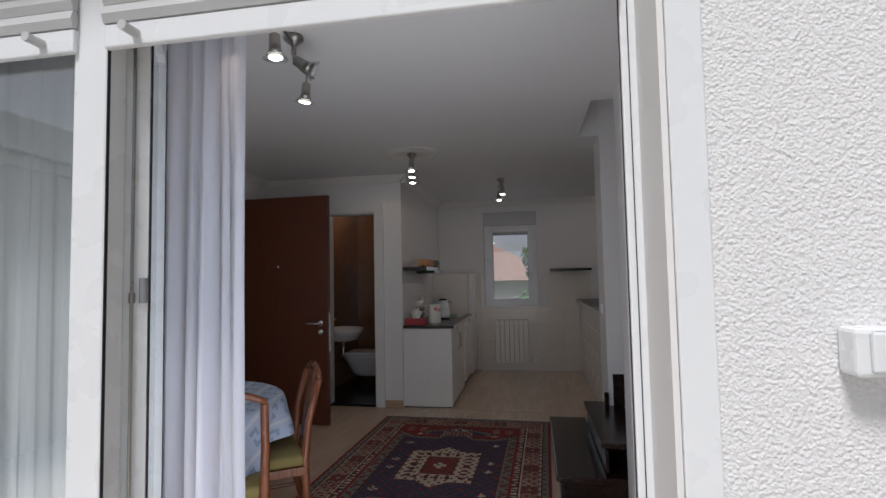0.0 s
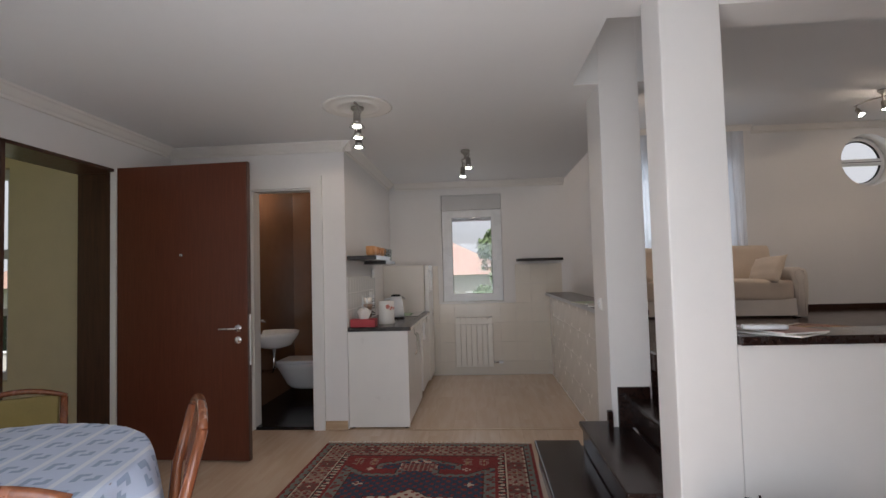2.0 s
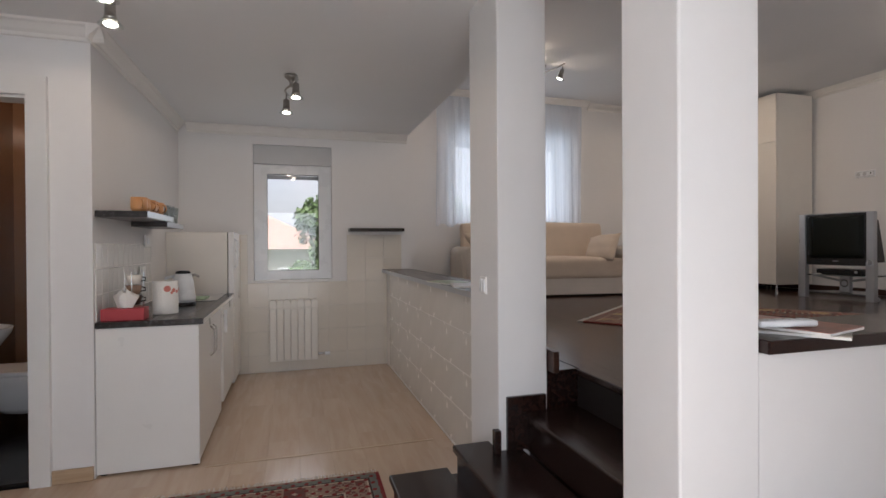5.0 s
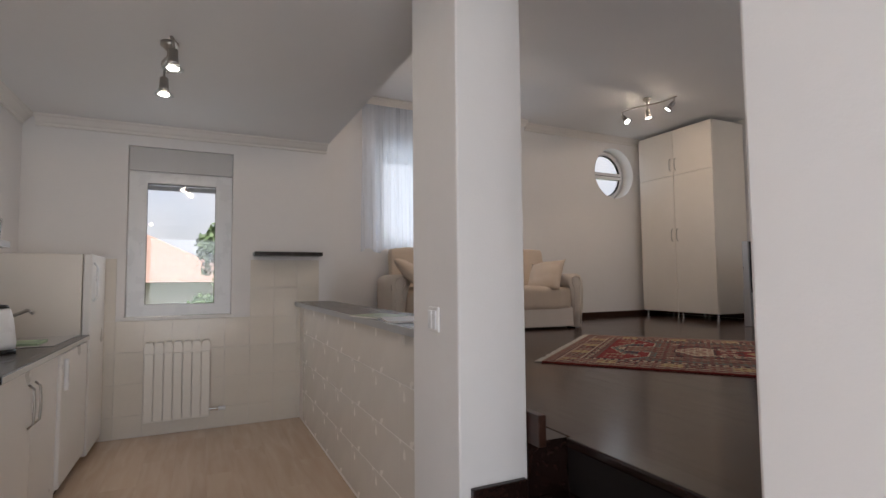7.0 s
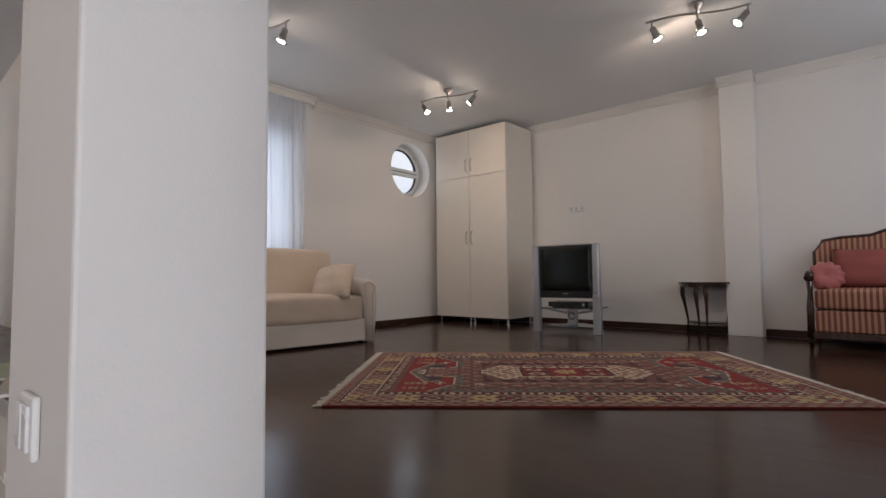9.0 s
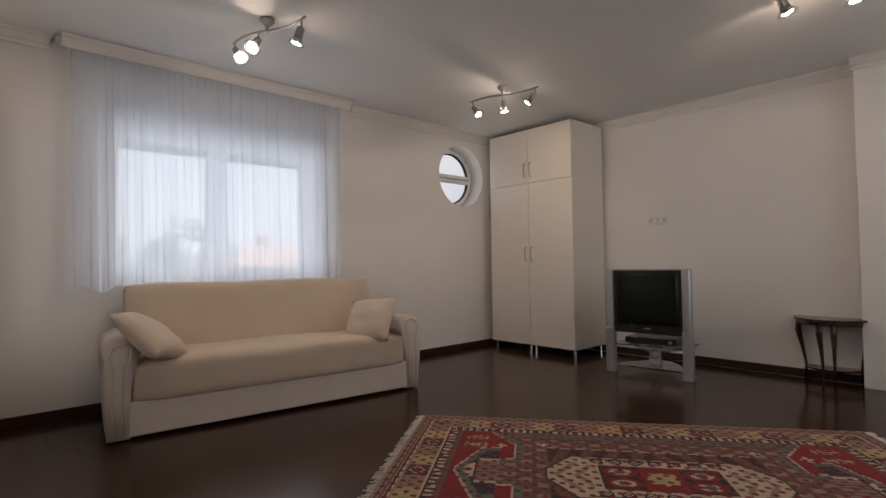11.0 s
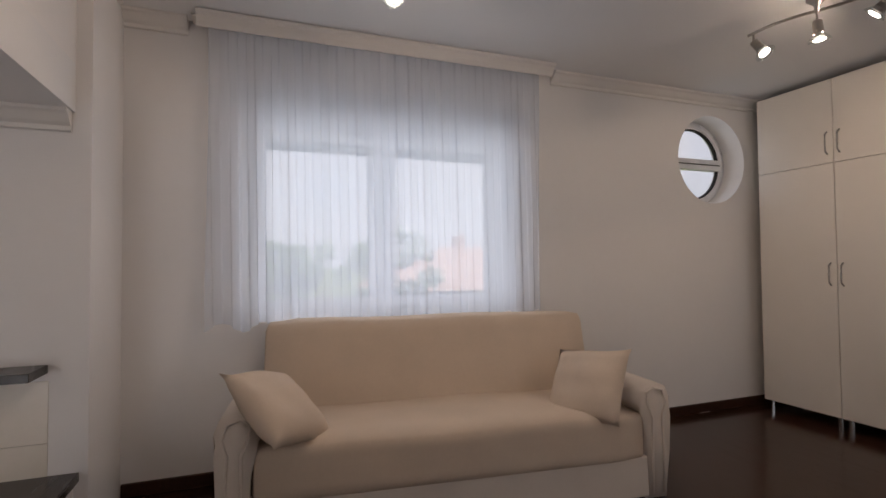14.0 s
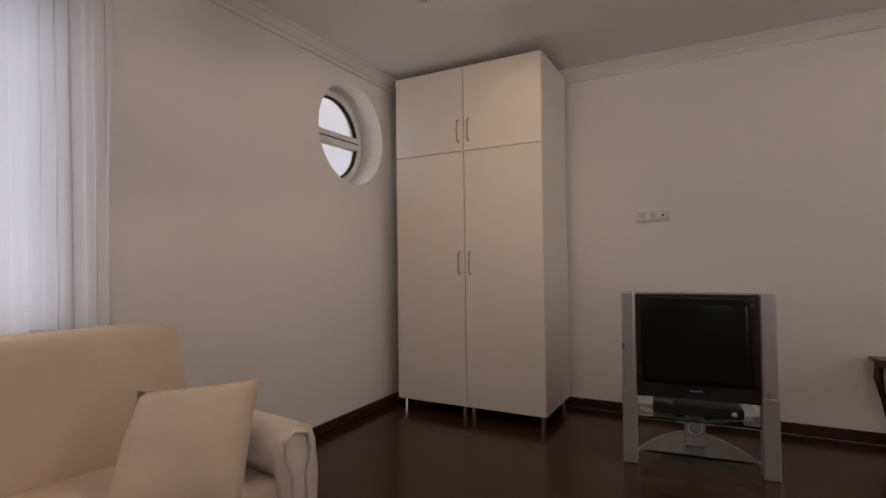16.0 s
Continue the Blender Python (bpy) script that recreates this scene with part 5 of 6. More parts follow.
def rug_colour(u, v, w, l, plan):
    """u across 0..w, v along 0..l; which wool is knotted there."""
    pale = plan == "pale"
    side, end = min(u, w - u), min(v, l - v)
    e = min(side, end)
    by_side = side < end
    if e < 0.022:
        return (2 if by_side else 1) if not pale else 1
    if e < 0.062:
        return (1 if int(e / 0.01) % 2 else 6) if pale else 4
    if e < 0.082:
        return 5 if int(e / 0.01) % 2 else 0
    if e < 0.205:
        along = (v if by_side else u) - 0.082
        k, a = int(along / 0.125), (along / 0.125) % 1
        b = (e - 0.082) / 0.123
        if min(a, 1 - a) < 0.05 or min(b, 1 - b) < 0.06:
            return 1
        kind = (k + (0 if by_side else 1)) % 3
        knot = abs(a - 0.5) + abs(b - 0.5)
        if pale:
            if kind == 0:
                return 2 if knot < 0.16 else (5 if 0.28 < knot < 0.36 else 0 if math.sin(a * 19) * math.sin(b * 19) > -0.2 else 6)
            if kind == 1:
                return 6 if knot < 0.1 else 7
            return 6 if math.sin(a * 24) * math.sin(b * 24) > 0.35 else 1
        if kind == 0:
            return 5 if knot < 0.1 else 6
        if kind == 1:
            return 6 if knot < 0.09 else 5 if math.sin(a * 21) * math.sin(b * 21) > 0.8 else 1
        return 7 if knot < 0.1 else (6 if math.sin(a * 22) * math.sin(b * 22) > 0.1 else 1)
    if e < 0.225:
        return 0 if int(e / 0.01) % 2 else 5
    if e < 0.262:
        return (5 if int((v if by_side else u) / 0.022) % 2 else 0) if by_side or pale else 1
    if e < 0.285:
        return 6 if pale else 2 if by_side else 0
    hw, hl = w / 2 - 0.285, l / 2 - 0.285
    x, y = u - w / 2, v - l / 2
    a, c = abs(x), abs(y)
    # medallion
    reach = 0.30 + 0.11 * max(0.0, 1 - a / 0.12) if not pale else 0.52 - 0.75 * max(0.0, a - 0.06)
    wide = 0.28 if not pale else 0.235
    if a < wide and c < reach:
        if a > wide - 0.014 or c > reach - 0.014:
            return 0
        if not pale:
            if a < 0.125 and c < 0.17:
                if a > 0.113 or c > 0.158:
                    return 0
                return 5 if blossom(x, y, 0.055) or abs(x) + abs(y) < 0.05 else 6 if (int(a / 0.028) + int(c / 0.034)) % 2 else 2
            if 0.155 < a < 0.235 and c < 0.26:
                return 0 if (math.sin(c * 95) > 0.1 and 0.17 < a < 0.22) else 5
            if 0.20 < c < 0.27:
                return 0 if math.sin(x * 80) > 0.35 and c < 0.255 else 5
            return 5
        if a < 0.13 and c < 0.27:
            if a > 0.118 or c > 0.258 or 0.085 < c < 0.097:
                return 0
            if c < 0.085:
                star = a + c < 0.075 or (a < 0.055 and c < 0.055)
                return 7 if star else 2
            ring = math.hypot((c - 0.177) / 0.07, (a - 0.06) / 0.05)
            return 6 if ring < 0.4 else 5 if ring < 0.7 else 2 if ring < 1.1 else 0
        if 0.145 < a < 0.215 and c < 0.33:
            wave = math.hypot(((c + 0.045) % 0.09) - 0.045, a - 0.178)
            return 0 if 0.016 < wave < 0.031 or (wave < 0.008) or 0.205 < a else 5
        if c > 0.31 and (int((c + 0.6 * a) / 0.03) % 3 == 0) and a < 0.15:
            return 1
        return 5
    if in_keyhole(a, c, hw, hl):
        near = 0.05
        steps = ((near, 0), (-near, 0), (0, near), (0.035, 0.035), (-0.035, 0.035))
        if not all(in_keyhole(abs(a + dx), c + dy, hw, hl) for dx, dy in steps) and c > hl - 0.40:
            thin = 0.013
            if not all(in_keyhole(abs(a + dx), c + dy, hw, hl) for dx, dy in ((thin, 0), (0, thin), (-thin, 0))):
                return 5 if pale else 0
            return 4
        if c > hl - 0.27:
            if a < 0.42 * hw * 0.62 and c > hl - 0.30:
                if abs(c - hl + 0.095) < 0.028 and a < 0.075:
                    return 3 if blossom(x, c - hl + 0.095, 0.02) else 5
                if c < hl - 0.135:
                    return 5 if a > 0.115 else 6 if int(a / 0.014) % 2 else 1
            return 3
        if a > hw - 0.075:
            if a < hw - 0.065:
                return 0
            return 6 if math.sin(c * 48) * math.sin((hw - a) * 62) > 0.45 else 4
        if pale:
            if c < 0.50 and a < 0.33:
                return 5 if a > 0.318 else 6 if math.sin(c * 52 + a * 18) > 0.1 else 0
            return 5 if blossom(a - 0.37, c - 0.52, 0.03) else 1 if math.sin(x * 60) * math.sin(y * 44) > 0.3 else 6
        if blossom(a - 0.36, c - 0.47, 0.035) or blossom(a - 0.36, c - 0.08, 0.03):
            return 5
        return 6 if math.sin(x * 31 + 1) * math.sin(y * 27) > 0.9 else 3
    if blossom(a - 0.33, hl - 0.235 - c, 0.032):
        return 5
    for ax in (0.33, 0.445):
        if abs(a - ax) < 0.04 and 0.035 < hl - c < 0.17:
            curl = math.sin((hl - c) * 95) * math.sin((a - ax) * 70)
            return 7 if abs(a - ax) < 0.007 else 1 if abs(curl) > 0.62 else 2
    return 2


def rug(label, m, w, l, group, wools, plan):
    r = thing("rug", label, "rug", m, group)
    step = 0.010
    nu, nv = round(w / step), round(l / step)
    bm = bmesh.new()
    grid = [[bm.verts.new((i * w / nu - w / 2, j * l / nv - l / 2, 0.009 + 0.0012 * math.sin(i * 0.9) * math.sin(j * 0.8))) for j in range(nv + 1)] for i in range(nu + 1)]
    for i in range(nu):
        for j in range(nv):
            f = bm.faces.new((grid[i][j], grid[i + 1][j], grid[i + 1][j + 1], grid[i][j + 1]))
            f.material_index = rug_colour((i + 0.5) * w / nu, (j + 0.5) * l / nv, w, l, plan)
    part("woven_field", bm, wools, r)
    part("backing", B(-w / 2, -l / 2, 0.0, w / 2, l / 2, 0.0085), M_RUGS[2], r)
    for s in (-1, 1):
        fb = bmesh.new()
        rnd = random.Random(5 + s)
        for k in range(int(w / 0.012)):
            x = -w / 2 + 0.012 * k + rnd.uniform(-0.003, 0.003)
            y = s * l / 2
            ln = 0.04 + rnd.uniform(-0.012, 0.012)
            dx = rnd.uniform(-0.012, 0.012)
            tube(fb, [(x, y, 0.006), (x + dx * 0.5, y + s * ln * 0.5, 0.007), (x + dx, y + s * ln, 0.003)], 0.003, 4)
        tagged(part("fringe", fb, M_FRINGE, r, "pale knotted fringe"), kind="stuff")
    return r


rug("red and navy patterned wool rug on the laminate", pose(-0.805, 3.16, 0.001, 0, 0, -1.5), 1.60, 2.46, "patterned rugs", M_RUGS, "navy")
rug("red and beige patterned wool rug on the parquet", pose(3.12, 4.42, Z1 + 0.001, 0, 0, 38), 1.62, 2.52, "patterned rugs", M_RUGS_PALE, "pale")

# ---- raised room ----


def soft_box(x0, y0, z0, x1, y1, z1, r, bulge=0.0, n=10):
    """An upholstered block: rounded edges, slightly crowned top."""
    bm = B(x0, y0, z0, x1, y1, z1)
    bmesh.ops.subdivide_edges(bm, edges=bm.edges[:], cuts=n, use_grid_fill=True)
    cx, cy, cz, hx, hy, hz = (x0 + x1) / 2, (y0 + y1) / 2, (z0 + z1) / 2, (x1 - x0) / 2, (y1 - y0) / 2, (z1 - z0) / 2
    for v in bm.verts:
        p = v.co - Vector((cx, cy, cz))
        q = Vector((max(-hx + r, min(hx - r, p.x)), max(-hy + r, min(hy - r, p.y)), max(-hz + r, min(hz - r, p.z))))
        d = p - q
        if d.length > 1e-6:
            p = q + d.normalized() * r
        e = (1 - (p.x / hx) ** 2) * (1 - (p.y / hy) ** 2)
        if p.z > 0:
            p.z += bulge * e
        p.z += 0.004 * math.sin(7 * p.x + 3 * p.y) * (p.z > 0)
        v.co = p + Vector((cx, cy, cz))
    return bm


def sofa_cream():
    s = thing("sofa", "cream upholstered sofa with rolled arms", "sofa", pose(1.375, 6.735, Z1, 0, 0, -6.4))
    W = 2.07
    part("base", B(0.10, 0.022, 0.02, W - 0.10, 0.72, 0.225, 0.012), M_CREAM2, s, "pale cream base panel")
    part("seat_cushion", soft_box(0.12, 0.005, 0.195, W - 0.12, 0.60, 0.445, 0.05, 0.018), M_CREAM, s, "", True)
    bm = soft_box(0.11, 0.50, 0.35, W - 0.11, 0.70, 0.878, 0.045, 0.0)
    for v in bm.verts:
        v.co.y += 0.22 * (v.co.z - 0.35)
        v.co.x = W / 2 + (v.co.x - W / 2) * (1 - 0.02 * (v.co.z - 0.35))
    part("backrest", bm, M_CREAM, s, "", True)
    for side in (0, 1):
        prof = [(0.0, 0.0), (0.115, 0.0), (0.118, 0.30), (0.13, 0.42), (0.165, 0.47), (0.165, 0.53), (0.125, 0.565), (0.06, 0.57), (0.0, 0.545), (-0.022, 0.49), (-0.005, 0.40), (-0.012, 0.22)]
        pts = [((u if side == 0 else W - u), v + 0.012) for u, v in prof]
        bm = prism(pts, 0.015, 0.70, "y")
        es = [e for e in bm.edges if abs(e.verts[0].co.y - e.verts[1].co.y) < 1e-4]
        bmesh.ops.bevel(bm, geom=es, offset=0.014, segments=2, affect="EDGES")
        arm = part("armrest", bm, M_CREAM2, s, "rolled cream armrest", True)
        pipe = [(u if side == 0 else W - u, 0.012, v + 0.012) for u, v in ((0.025, 0.03), (0.02, 0.22), (0.03, 0.40), (0.008, 0.47), (0.03, 0.53), (0.08, 0.545), (0.12, 0.52), (0.115, 0.47), (0.085, 0.40), (0.085, 0.22), (0.09, 0.03))]
        part("piping", T(pipe, 0.007, 6), M_CREAM2, arm, "", True)
    for k in range(4):
        part("foot", B(0.06 + (W - 0.18) * (k % 2), 0.06 + 0.55 * (k // 2), 0.0, 0.12 + (W - 0.18) * (k % 2), 0.12 + 0.55 * (k // 2), 0.02), M_BLACK, s)
    return s


sofa_cream()


def leaning(centre, across, up):
    """A pose whose x runs along across and whose z runs along up."""
    ez = Vector(up).normalized()
    ex = Vector(across)
    ex = (ex - ez * ex.dot(ez)).normalized()
    m = Matrix((ex, ez.cross(ex), ez)).transposed().to_4x4()
    m.translation = Vector(centre)
    return m


for centre, across, up, lab in (((1.61, 6.81, Z1 + 0.575), (0.17, 0.32, 0.0), (-0.22, 0.27, 0.27), "cream square cushion slumped against the armrest"),
                                ((3.11, 6.72, Z1 + 0.55), (0.15, -0.37, 0.0), (0.17, 0.12, 0.28), "cream square cushion leaning in the sofa corner")):
    cu = thing("cushion", lab, "cushion", leaning(centre, across, up), "cushions on the cream sofa")
    part("cover", pillow_bm(0.41, 0.41, 0.15), M_CREAM, cu, smooth=True)

wd = thing("wardrobe", "tall cream wardrobe with four doors on metal legs", "wardrobe", pose(5.315, 6.295, Z1))
for k in range(2):
    y0 = 0.565 * k
    part("body", B(0.022, y0 + 0.001, 0.08, 0.60, y0 + 0.563, 2.465), M_CREAMLAM, wd)
    for z0, z1 in ((0.083, 1.862), (1.867, 2.462)):
        dr = part("door", B(0.0, y0 + 0.003, z0, 0.020, y0 + 0.562, z1, 0.002), M_CREAMLAM, wd)
        yy = y0 + (0.525 if k == 0 else 0.04)
        zz = 1.0 if z0 < 1 else 1.93
        part("handle", T([(-0.001, yy, zz), (-0.025, yy, zz + 0.02), (-0.028, yy, zz + 0.08), (-0.025, yy, zz + 0.14), (-0.001, yy, zz + 0.16)], 0.0055, 8), M_STEEL, dr, "bowed metal handle", True)
    for px in (0.05, 0.55):
        for py in (0.035, 0.53):
            part("leg", T([(px, y0 + py, 0.0), (px, y0 + py, 0.08)], 0.016, 10), M_CHROME, wd)

tv = thing("television_stand", "silver framed television stand with a glass shelf", "tv stand", pose(5.08, 5.425, Z1, 0, 0, 6))
for s in (-1, 1):
    part("side_post", B(-0.02, 0.325 * s - 0.035, 0.0, 0.045, 0.325 * s + 0.035, 0.915, 0.012), M_SILVER, tv)
    part("side_post_lower", B(-0.023, 0.325 * s - 0.038, 0.0, 0.048, 0.325 * s + 0.038, 0.40, 0.006), M_SILVER, tv)
part("glass_shelf", B(-0.02, -0.31, 0.245, 0.40, 0.31, 0.257, 0.003), M_SHELFGLASS, tv, "tinted glass shelf")
crescent = [(0.02 + 0.40 * (1 - (2 * k / 16 - 1) ** 2), -0.288 + 0.576 * k / 16) for k in range(17)]
part("lower_shelf", prism(crescent, 0.055, 0.067, "z"), M_SHELFGLASS, tv, "tinted glass crescent shelf")
part("shelf_edge", T([(u, v, 0.061) for u, v in crescent], 0.008, 8), M_SILVER, tv, "silver shelf edge", True)
part("centre_column", B(0.16, -0.05, 0.068, 0.22, 0.05, 0.244, 0.008), M_SILVER, tv)
part("column_ring", T([(0.155, 0.035 * math.cos(2 * PI * k / 16), 0.165 + 0.035 * math.sin(2 * PI * k / 16)) for k in range(17)], 0.008, 8), M_CHROME, tv, "", True)
part("cross_arm", T([(0.18, -0.28, 0.235), (0.18, 0.0, 0.18), (0.18, 0.28, 0.235)], 0.012, 8), M_SILVER, tv, "", True)
part("top_rail", B(0.0, -0.289, 0.906, 0.04, 0.289, 0.916, 0.003), M_SILVER, tv)
part("castor", T([(0.07, -0.335, 0.022), (0.10, -0.335, 0.022)], 0.022, 12), M_SILVER, tv)
ts = thing("television", "dark tube television between silver posts", "television", pose(5.08, 5.425, Z1 + 0.36, 0, 0, 6))
part("casing", prism([(-0.288, 0.0), (0.288, 0.0), (0.288, 0.545), (-0.288, 0.545)], 0.0, 0.10, "x"), M_BLACK, ts)
part("tube_back", prism([(-0.24, 0.03), (0.24, 0.03), (0.18, 0.48), (-0.18, 0.48)], 0.10, 0.42, "x"), M_BLACK, ts)
part("screen", soft_box(-0.008, -0.262, 0.075, 0.02, 0.262, 0.525, 0.006, 0), M_SCREEN, ts, "dark glossy screen", True)
part("badge", B(-0.003, -0.028, 0.043, -0.0005, 0.028, 0.047), M_SILVER, ts)
pl = thing("video_player", "flat dark video player on the glass shelf", "video player", pose(5.12, 5.425, Z1 + 0.2575, 0, 0, 6))
part("case", B(0.0, -0.215, 0.008, 0.28, 0.215, 0.06, 0.005), M_BLACK, pl)
for k in range(2):
    part("foot", B(0.03 + 0.2 * k, -0.18, 0.0, 0.05 + 0.2 * k, 0.18, 0.008), M_BLACK, pl)
part("knob", lathe([(0.0, 0.0), (0.014, 0.0), (0.014, 0.01), (0.0, 0.01)], 14), M_SILVER, pl, "", True, pose(-0.001, -0.17, 0.034, 0, -90, 0))
so = thing("wall_socket", "white triple wall socket above the television", "socket", pose(5.949, 5.59, Z1 + 1.355))
part("plate", B(-0.014, 0.0, 0.0, -0.001, 0.215, 0.078, 0.004), M_PVC, so)
part("inner_frame", wall_bm("x", -0.0165, -0.0141, 0.012, 0.203, 0.010, 0.068, [(0.018, 0.197, 0.016, 0.062)]), M_SHUT, so)
for k in range(3):
    part("outlet", lathe([(0.0, 0.0), (0.021 if k else 0.008, 0.0), (0.019 if k else 0.007, 0.002), (0.0, 0.0015)], 16), M_SHUT if k else M_BLACK, so, "", False, pose(-0.0145, 0.045 + 0.065 * k, 0.041, 0, -90, 0))

dt = thing("side_table", "dark mahogany half-moon table on curved legs", "side table", pose(5.925, 4.29, Z1, 0, 0, 180))
half_moon = [(math.cos(radians(a)), math.sin(radians(a))) for a in range(-90, 91, 15)]
part("tabletop", prism([(0.0, -0.26)] + [(0.29 * u, 0.26 * v) for u, v in half_moon], 0.495, 0.513, "z"), M_MAHOG, dt)
part("apron", prism([(0.01, -0.235)] + [(0.262 * u, 0.235 * v) for u, v in half_moon], 0.462, 0.4945, "z"), M_MAHOG, dt)
part("lower_shelf", prism([(0.02, -0.19)] + [(0.21 * u, 0.19 * v) for u, v in half_moon], 0.105, 0.119, "z"), M_MAHOG, dt)
for lx, ly in ((0.04, -0.22), (0.04, 0.22), (0.24, -0.045), (0.24, 0.045)):
    part("leg", T([(lx * 0.88, ly * 0.84, 0.0), (lx * 0.82, ly * 0.82, 0.13), (lx * 0.90, ly * 0.92, 0.27), (lx * 1.03, ly * 1.03, 0.40), (lx, ly, 0.485)], [0.009, 0.010, 0.015, 0.023, 0.021], 8), M_MAHOG, dt, "", True)

rs = thing("antique_sofa", "carved antique sofa with rose and gold stripes", "sofa", pose(5.62, 3.42, Z1, 0, 0, -90))
part("seat", soft_box(0.06, -0.35, 0.30, 1.44, 0.20, 0.46, 0.03, 0.02), M_STRIPE, rs, "striped sprung seat", True)
part("seat_front", B(0.06, -0.345, 0.13, 1.44, 0.19, 0.295, 0.01), M_STRIPE, rs)
part("seat_rail", B(0.04, -0.36, 0.07, 1.46, 0.20, 0.128, 0.01), M_MAHOG, rs)
crest = [(0.04, 0.46), (0.04, 0.70), (0.10, 0.79), (0.22, 0.81), (0.42, 0.82), (0.58, 0.88), (0.75, 0.93), (0.92, 0.88), (1.08, 0.82), (1.28, 0.81), (1.40, 0.79), (1.46, 0.70), (1.46, 0.46)]
crest = [(u, v + 0.07 if v > 0.6 else v) for u, v in crest]
part("backrest", prism([(u, v) for u, v in crest], 0.15, 0.22, "y"), M_STRIPE, rs, "striped backrest")
part("crest_rail", T([(u, 0.17, v + 0.005) for u, v in crest], 0.022, 8), M_MAHOG, rs, "carved dark crest rail", True)
for s in (0, 1):
    x = 0.03 if s == 0 else 1.47
    part("arm_rail", T([(x, 0.16, 0.62), (x, -0.10, 0.60), (x, -0.30, 0.585), (x, -0.345, 0.55)], [0.02, 0.024, 0.03, 0.035], 8), M_MAHOG, rs, "", True)
    part("arm_post", T([(x, -0.32, 0.57), (x, -0.28, 0.44), (x, -0.33, 0.32), (x, -0.33, 0.08)], [0.025, 0.018, 0.024, 0.026], 8), M_MAHOG, rs, "", True)
    part("front_leg", T([(x, -0.33, 0.08), (x, -0.35, 0.04), (x, -0.34, 0.0)], [0.026, 0.016, 0.013], 8), M_MAHOG, rs, "", True)
    part("back_leg", T([(x, 0.18, 0.08), (x, 0.20, 0.0)], [0.024, 0.014], 8), M_MAHOG, rs, "", True)
part("middle_leg", T([(0.75, -0.33, 0.08), (0.75, -0.35, 0.04), (0.75, -0.34, 0.0)], [0.026, 0.016, 0.013], 8), M_MAHOG, rs, "", True)
cu = thing("cushion", "dusty rose velvet cushion on the antique sofa", "cushion", pose(5.70, 3.03, Z1 + 0.63, -14, 0, -90), "cushions on the antique sofa")
part("cover", pillow_bm(0.46, 0.34, 0.13), M_DUSTYROSE, cu, smooth=True)
cu = thing("cushion", "small round rose pink gathered cushion", "cushion", pose(5.46, 3.29, Z1 + 0.565, 70, 0, -80), "cushions on the antique sofa")
bm = bmesh.new()
pet = [[bm.verts.new(((r * (1 + 0.06 * math.sin(11 * 2 * PI * k / 66))) * math.cos(2 * PI * k / 66), (r * (1 + 0.06 * math.sin(11 * 2 * PI * k / 66))) * math.sin(2 * PI * k / 66), h)) for k in range(66)] for r, h in ((0.012, 0.02), (0.05, 0.05), (0.10, 0.04), (0.125, 0.0), (0.10, -0.04), (0.01, -0.045))]
for a, b in zip(pet, pet[1:]):
    for k in range(66):
        bm.faces.new((a[k], a[(k + 1) % 66], b[(k + 1) % 66], b[k]))
bm.faces.new(pet[-1])
bm.faces.new(pet[0])
part("cover", bm, M_ROSE, cu, smooth=True)

cv = thing("window_curtain", "white sheer voile curtain with a scalloped hem", "curtain", pose(0, 7.46, 0))
part("cloth", drape_bm(1.27, 3.30, 1.52, 3.19, 19, 0.017, 0.0, 5, 0.05, 12, 14), M_SHEER, cv, smooth=True)
pm = thing("curtain_pelmet", "white moulded curtain pelmet at the ceiling", "pelmet", pose(1.195, 7.43, 0))
part("front_board", prism([(0.0, 3.140), (0.012, 3.140), (0.012, 3.165), (0.0, 3.21), (-0.055, 3.21), (-0.05, 3.197), (-0.03, 3.188), (-0.012, 3.165)], 0.025, 2.20, "x"), M_PLASTER, pm)
part("top_board", B(0.0, 0.013, 3.198, 2.215, 0.12, 3.21), M_PLASTER, pm)

# ---- outside ----
structure("ground", B(-600, -600, -2.2, 600, 600, -2.0), M_GROUND, "green ground outside", "ground")
structure("terrace", B(-4.355, -8.0, -0.45, 4.0, 0.43, -0.02), M_TERRACE, "pale terrace slabs by the door", "terrace")
gw = thing("outbuilding", "pale rendered outbuilding with a flat roof edge beside the terrace", "building", pose(-4.36, -0.25, -2.0))
part("wall", B(-4.0, -8.0, 0.0, 0.0, 0.0, 4.5), M_HOUSE, gw)
part("roof_edge", B(-4.1, -8.1, 4.5, 0.14, 0.12, 4.8, 0.02), M_SHUT, gw, "grey metal roof edge")
part("cornice", B(0.001, -8.0, 4.38, 0.06, 0.0, 4.499, 0.01), M_HOUSE, gw)


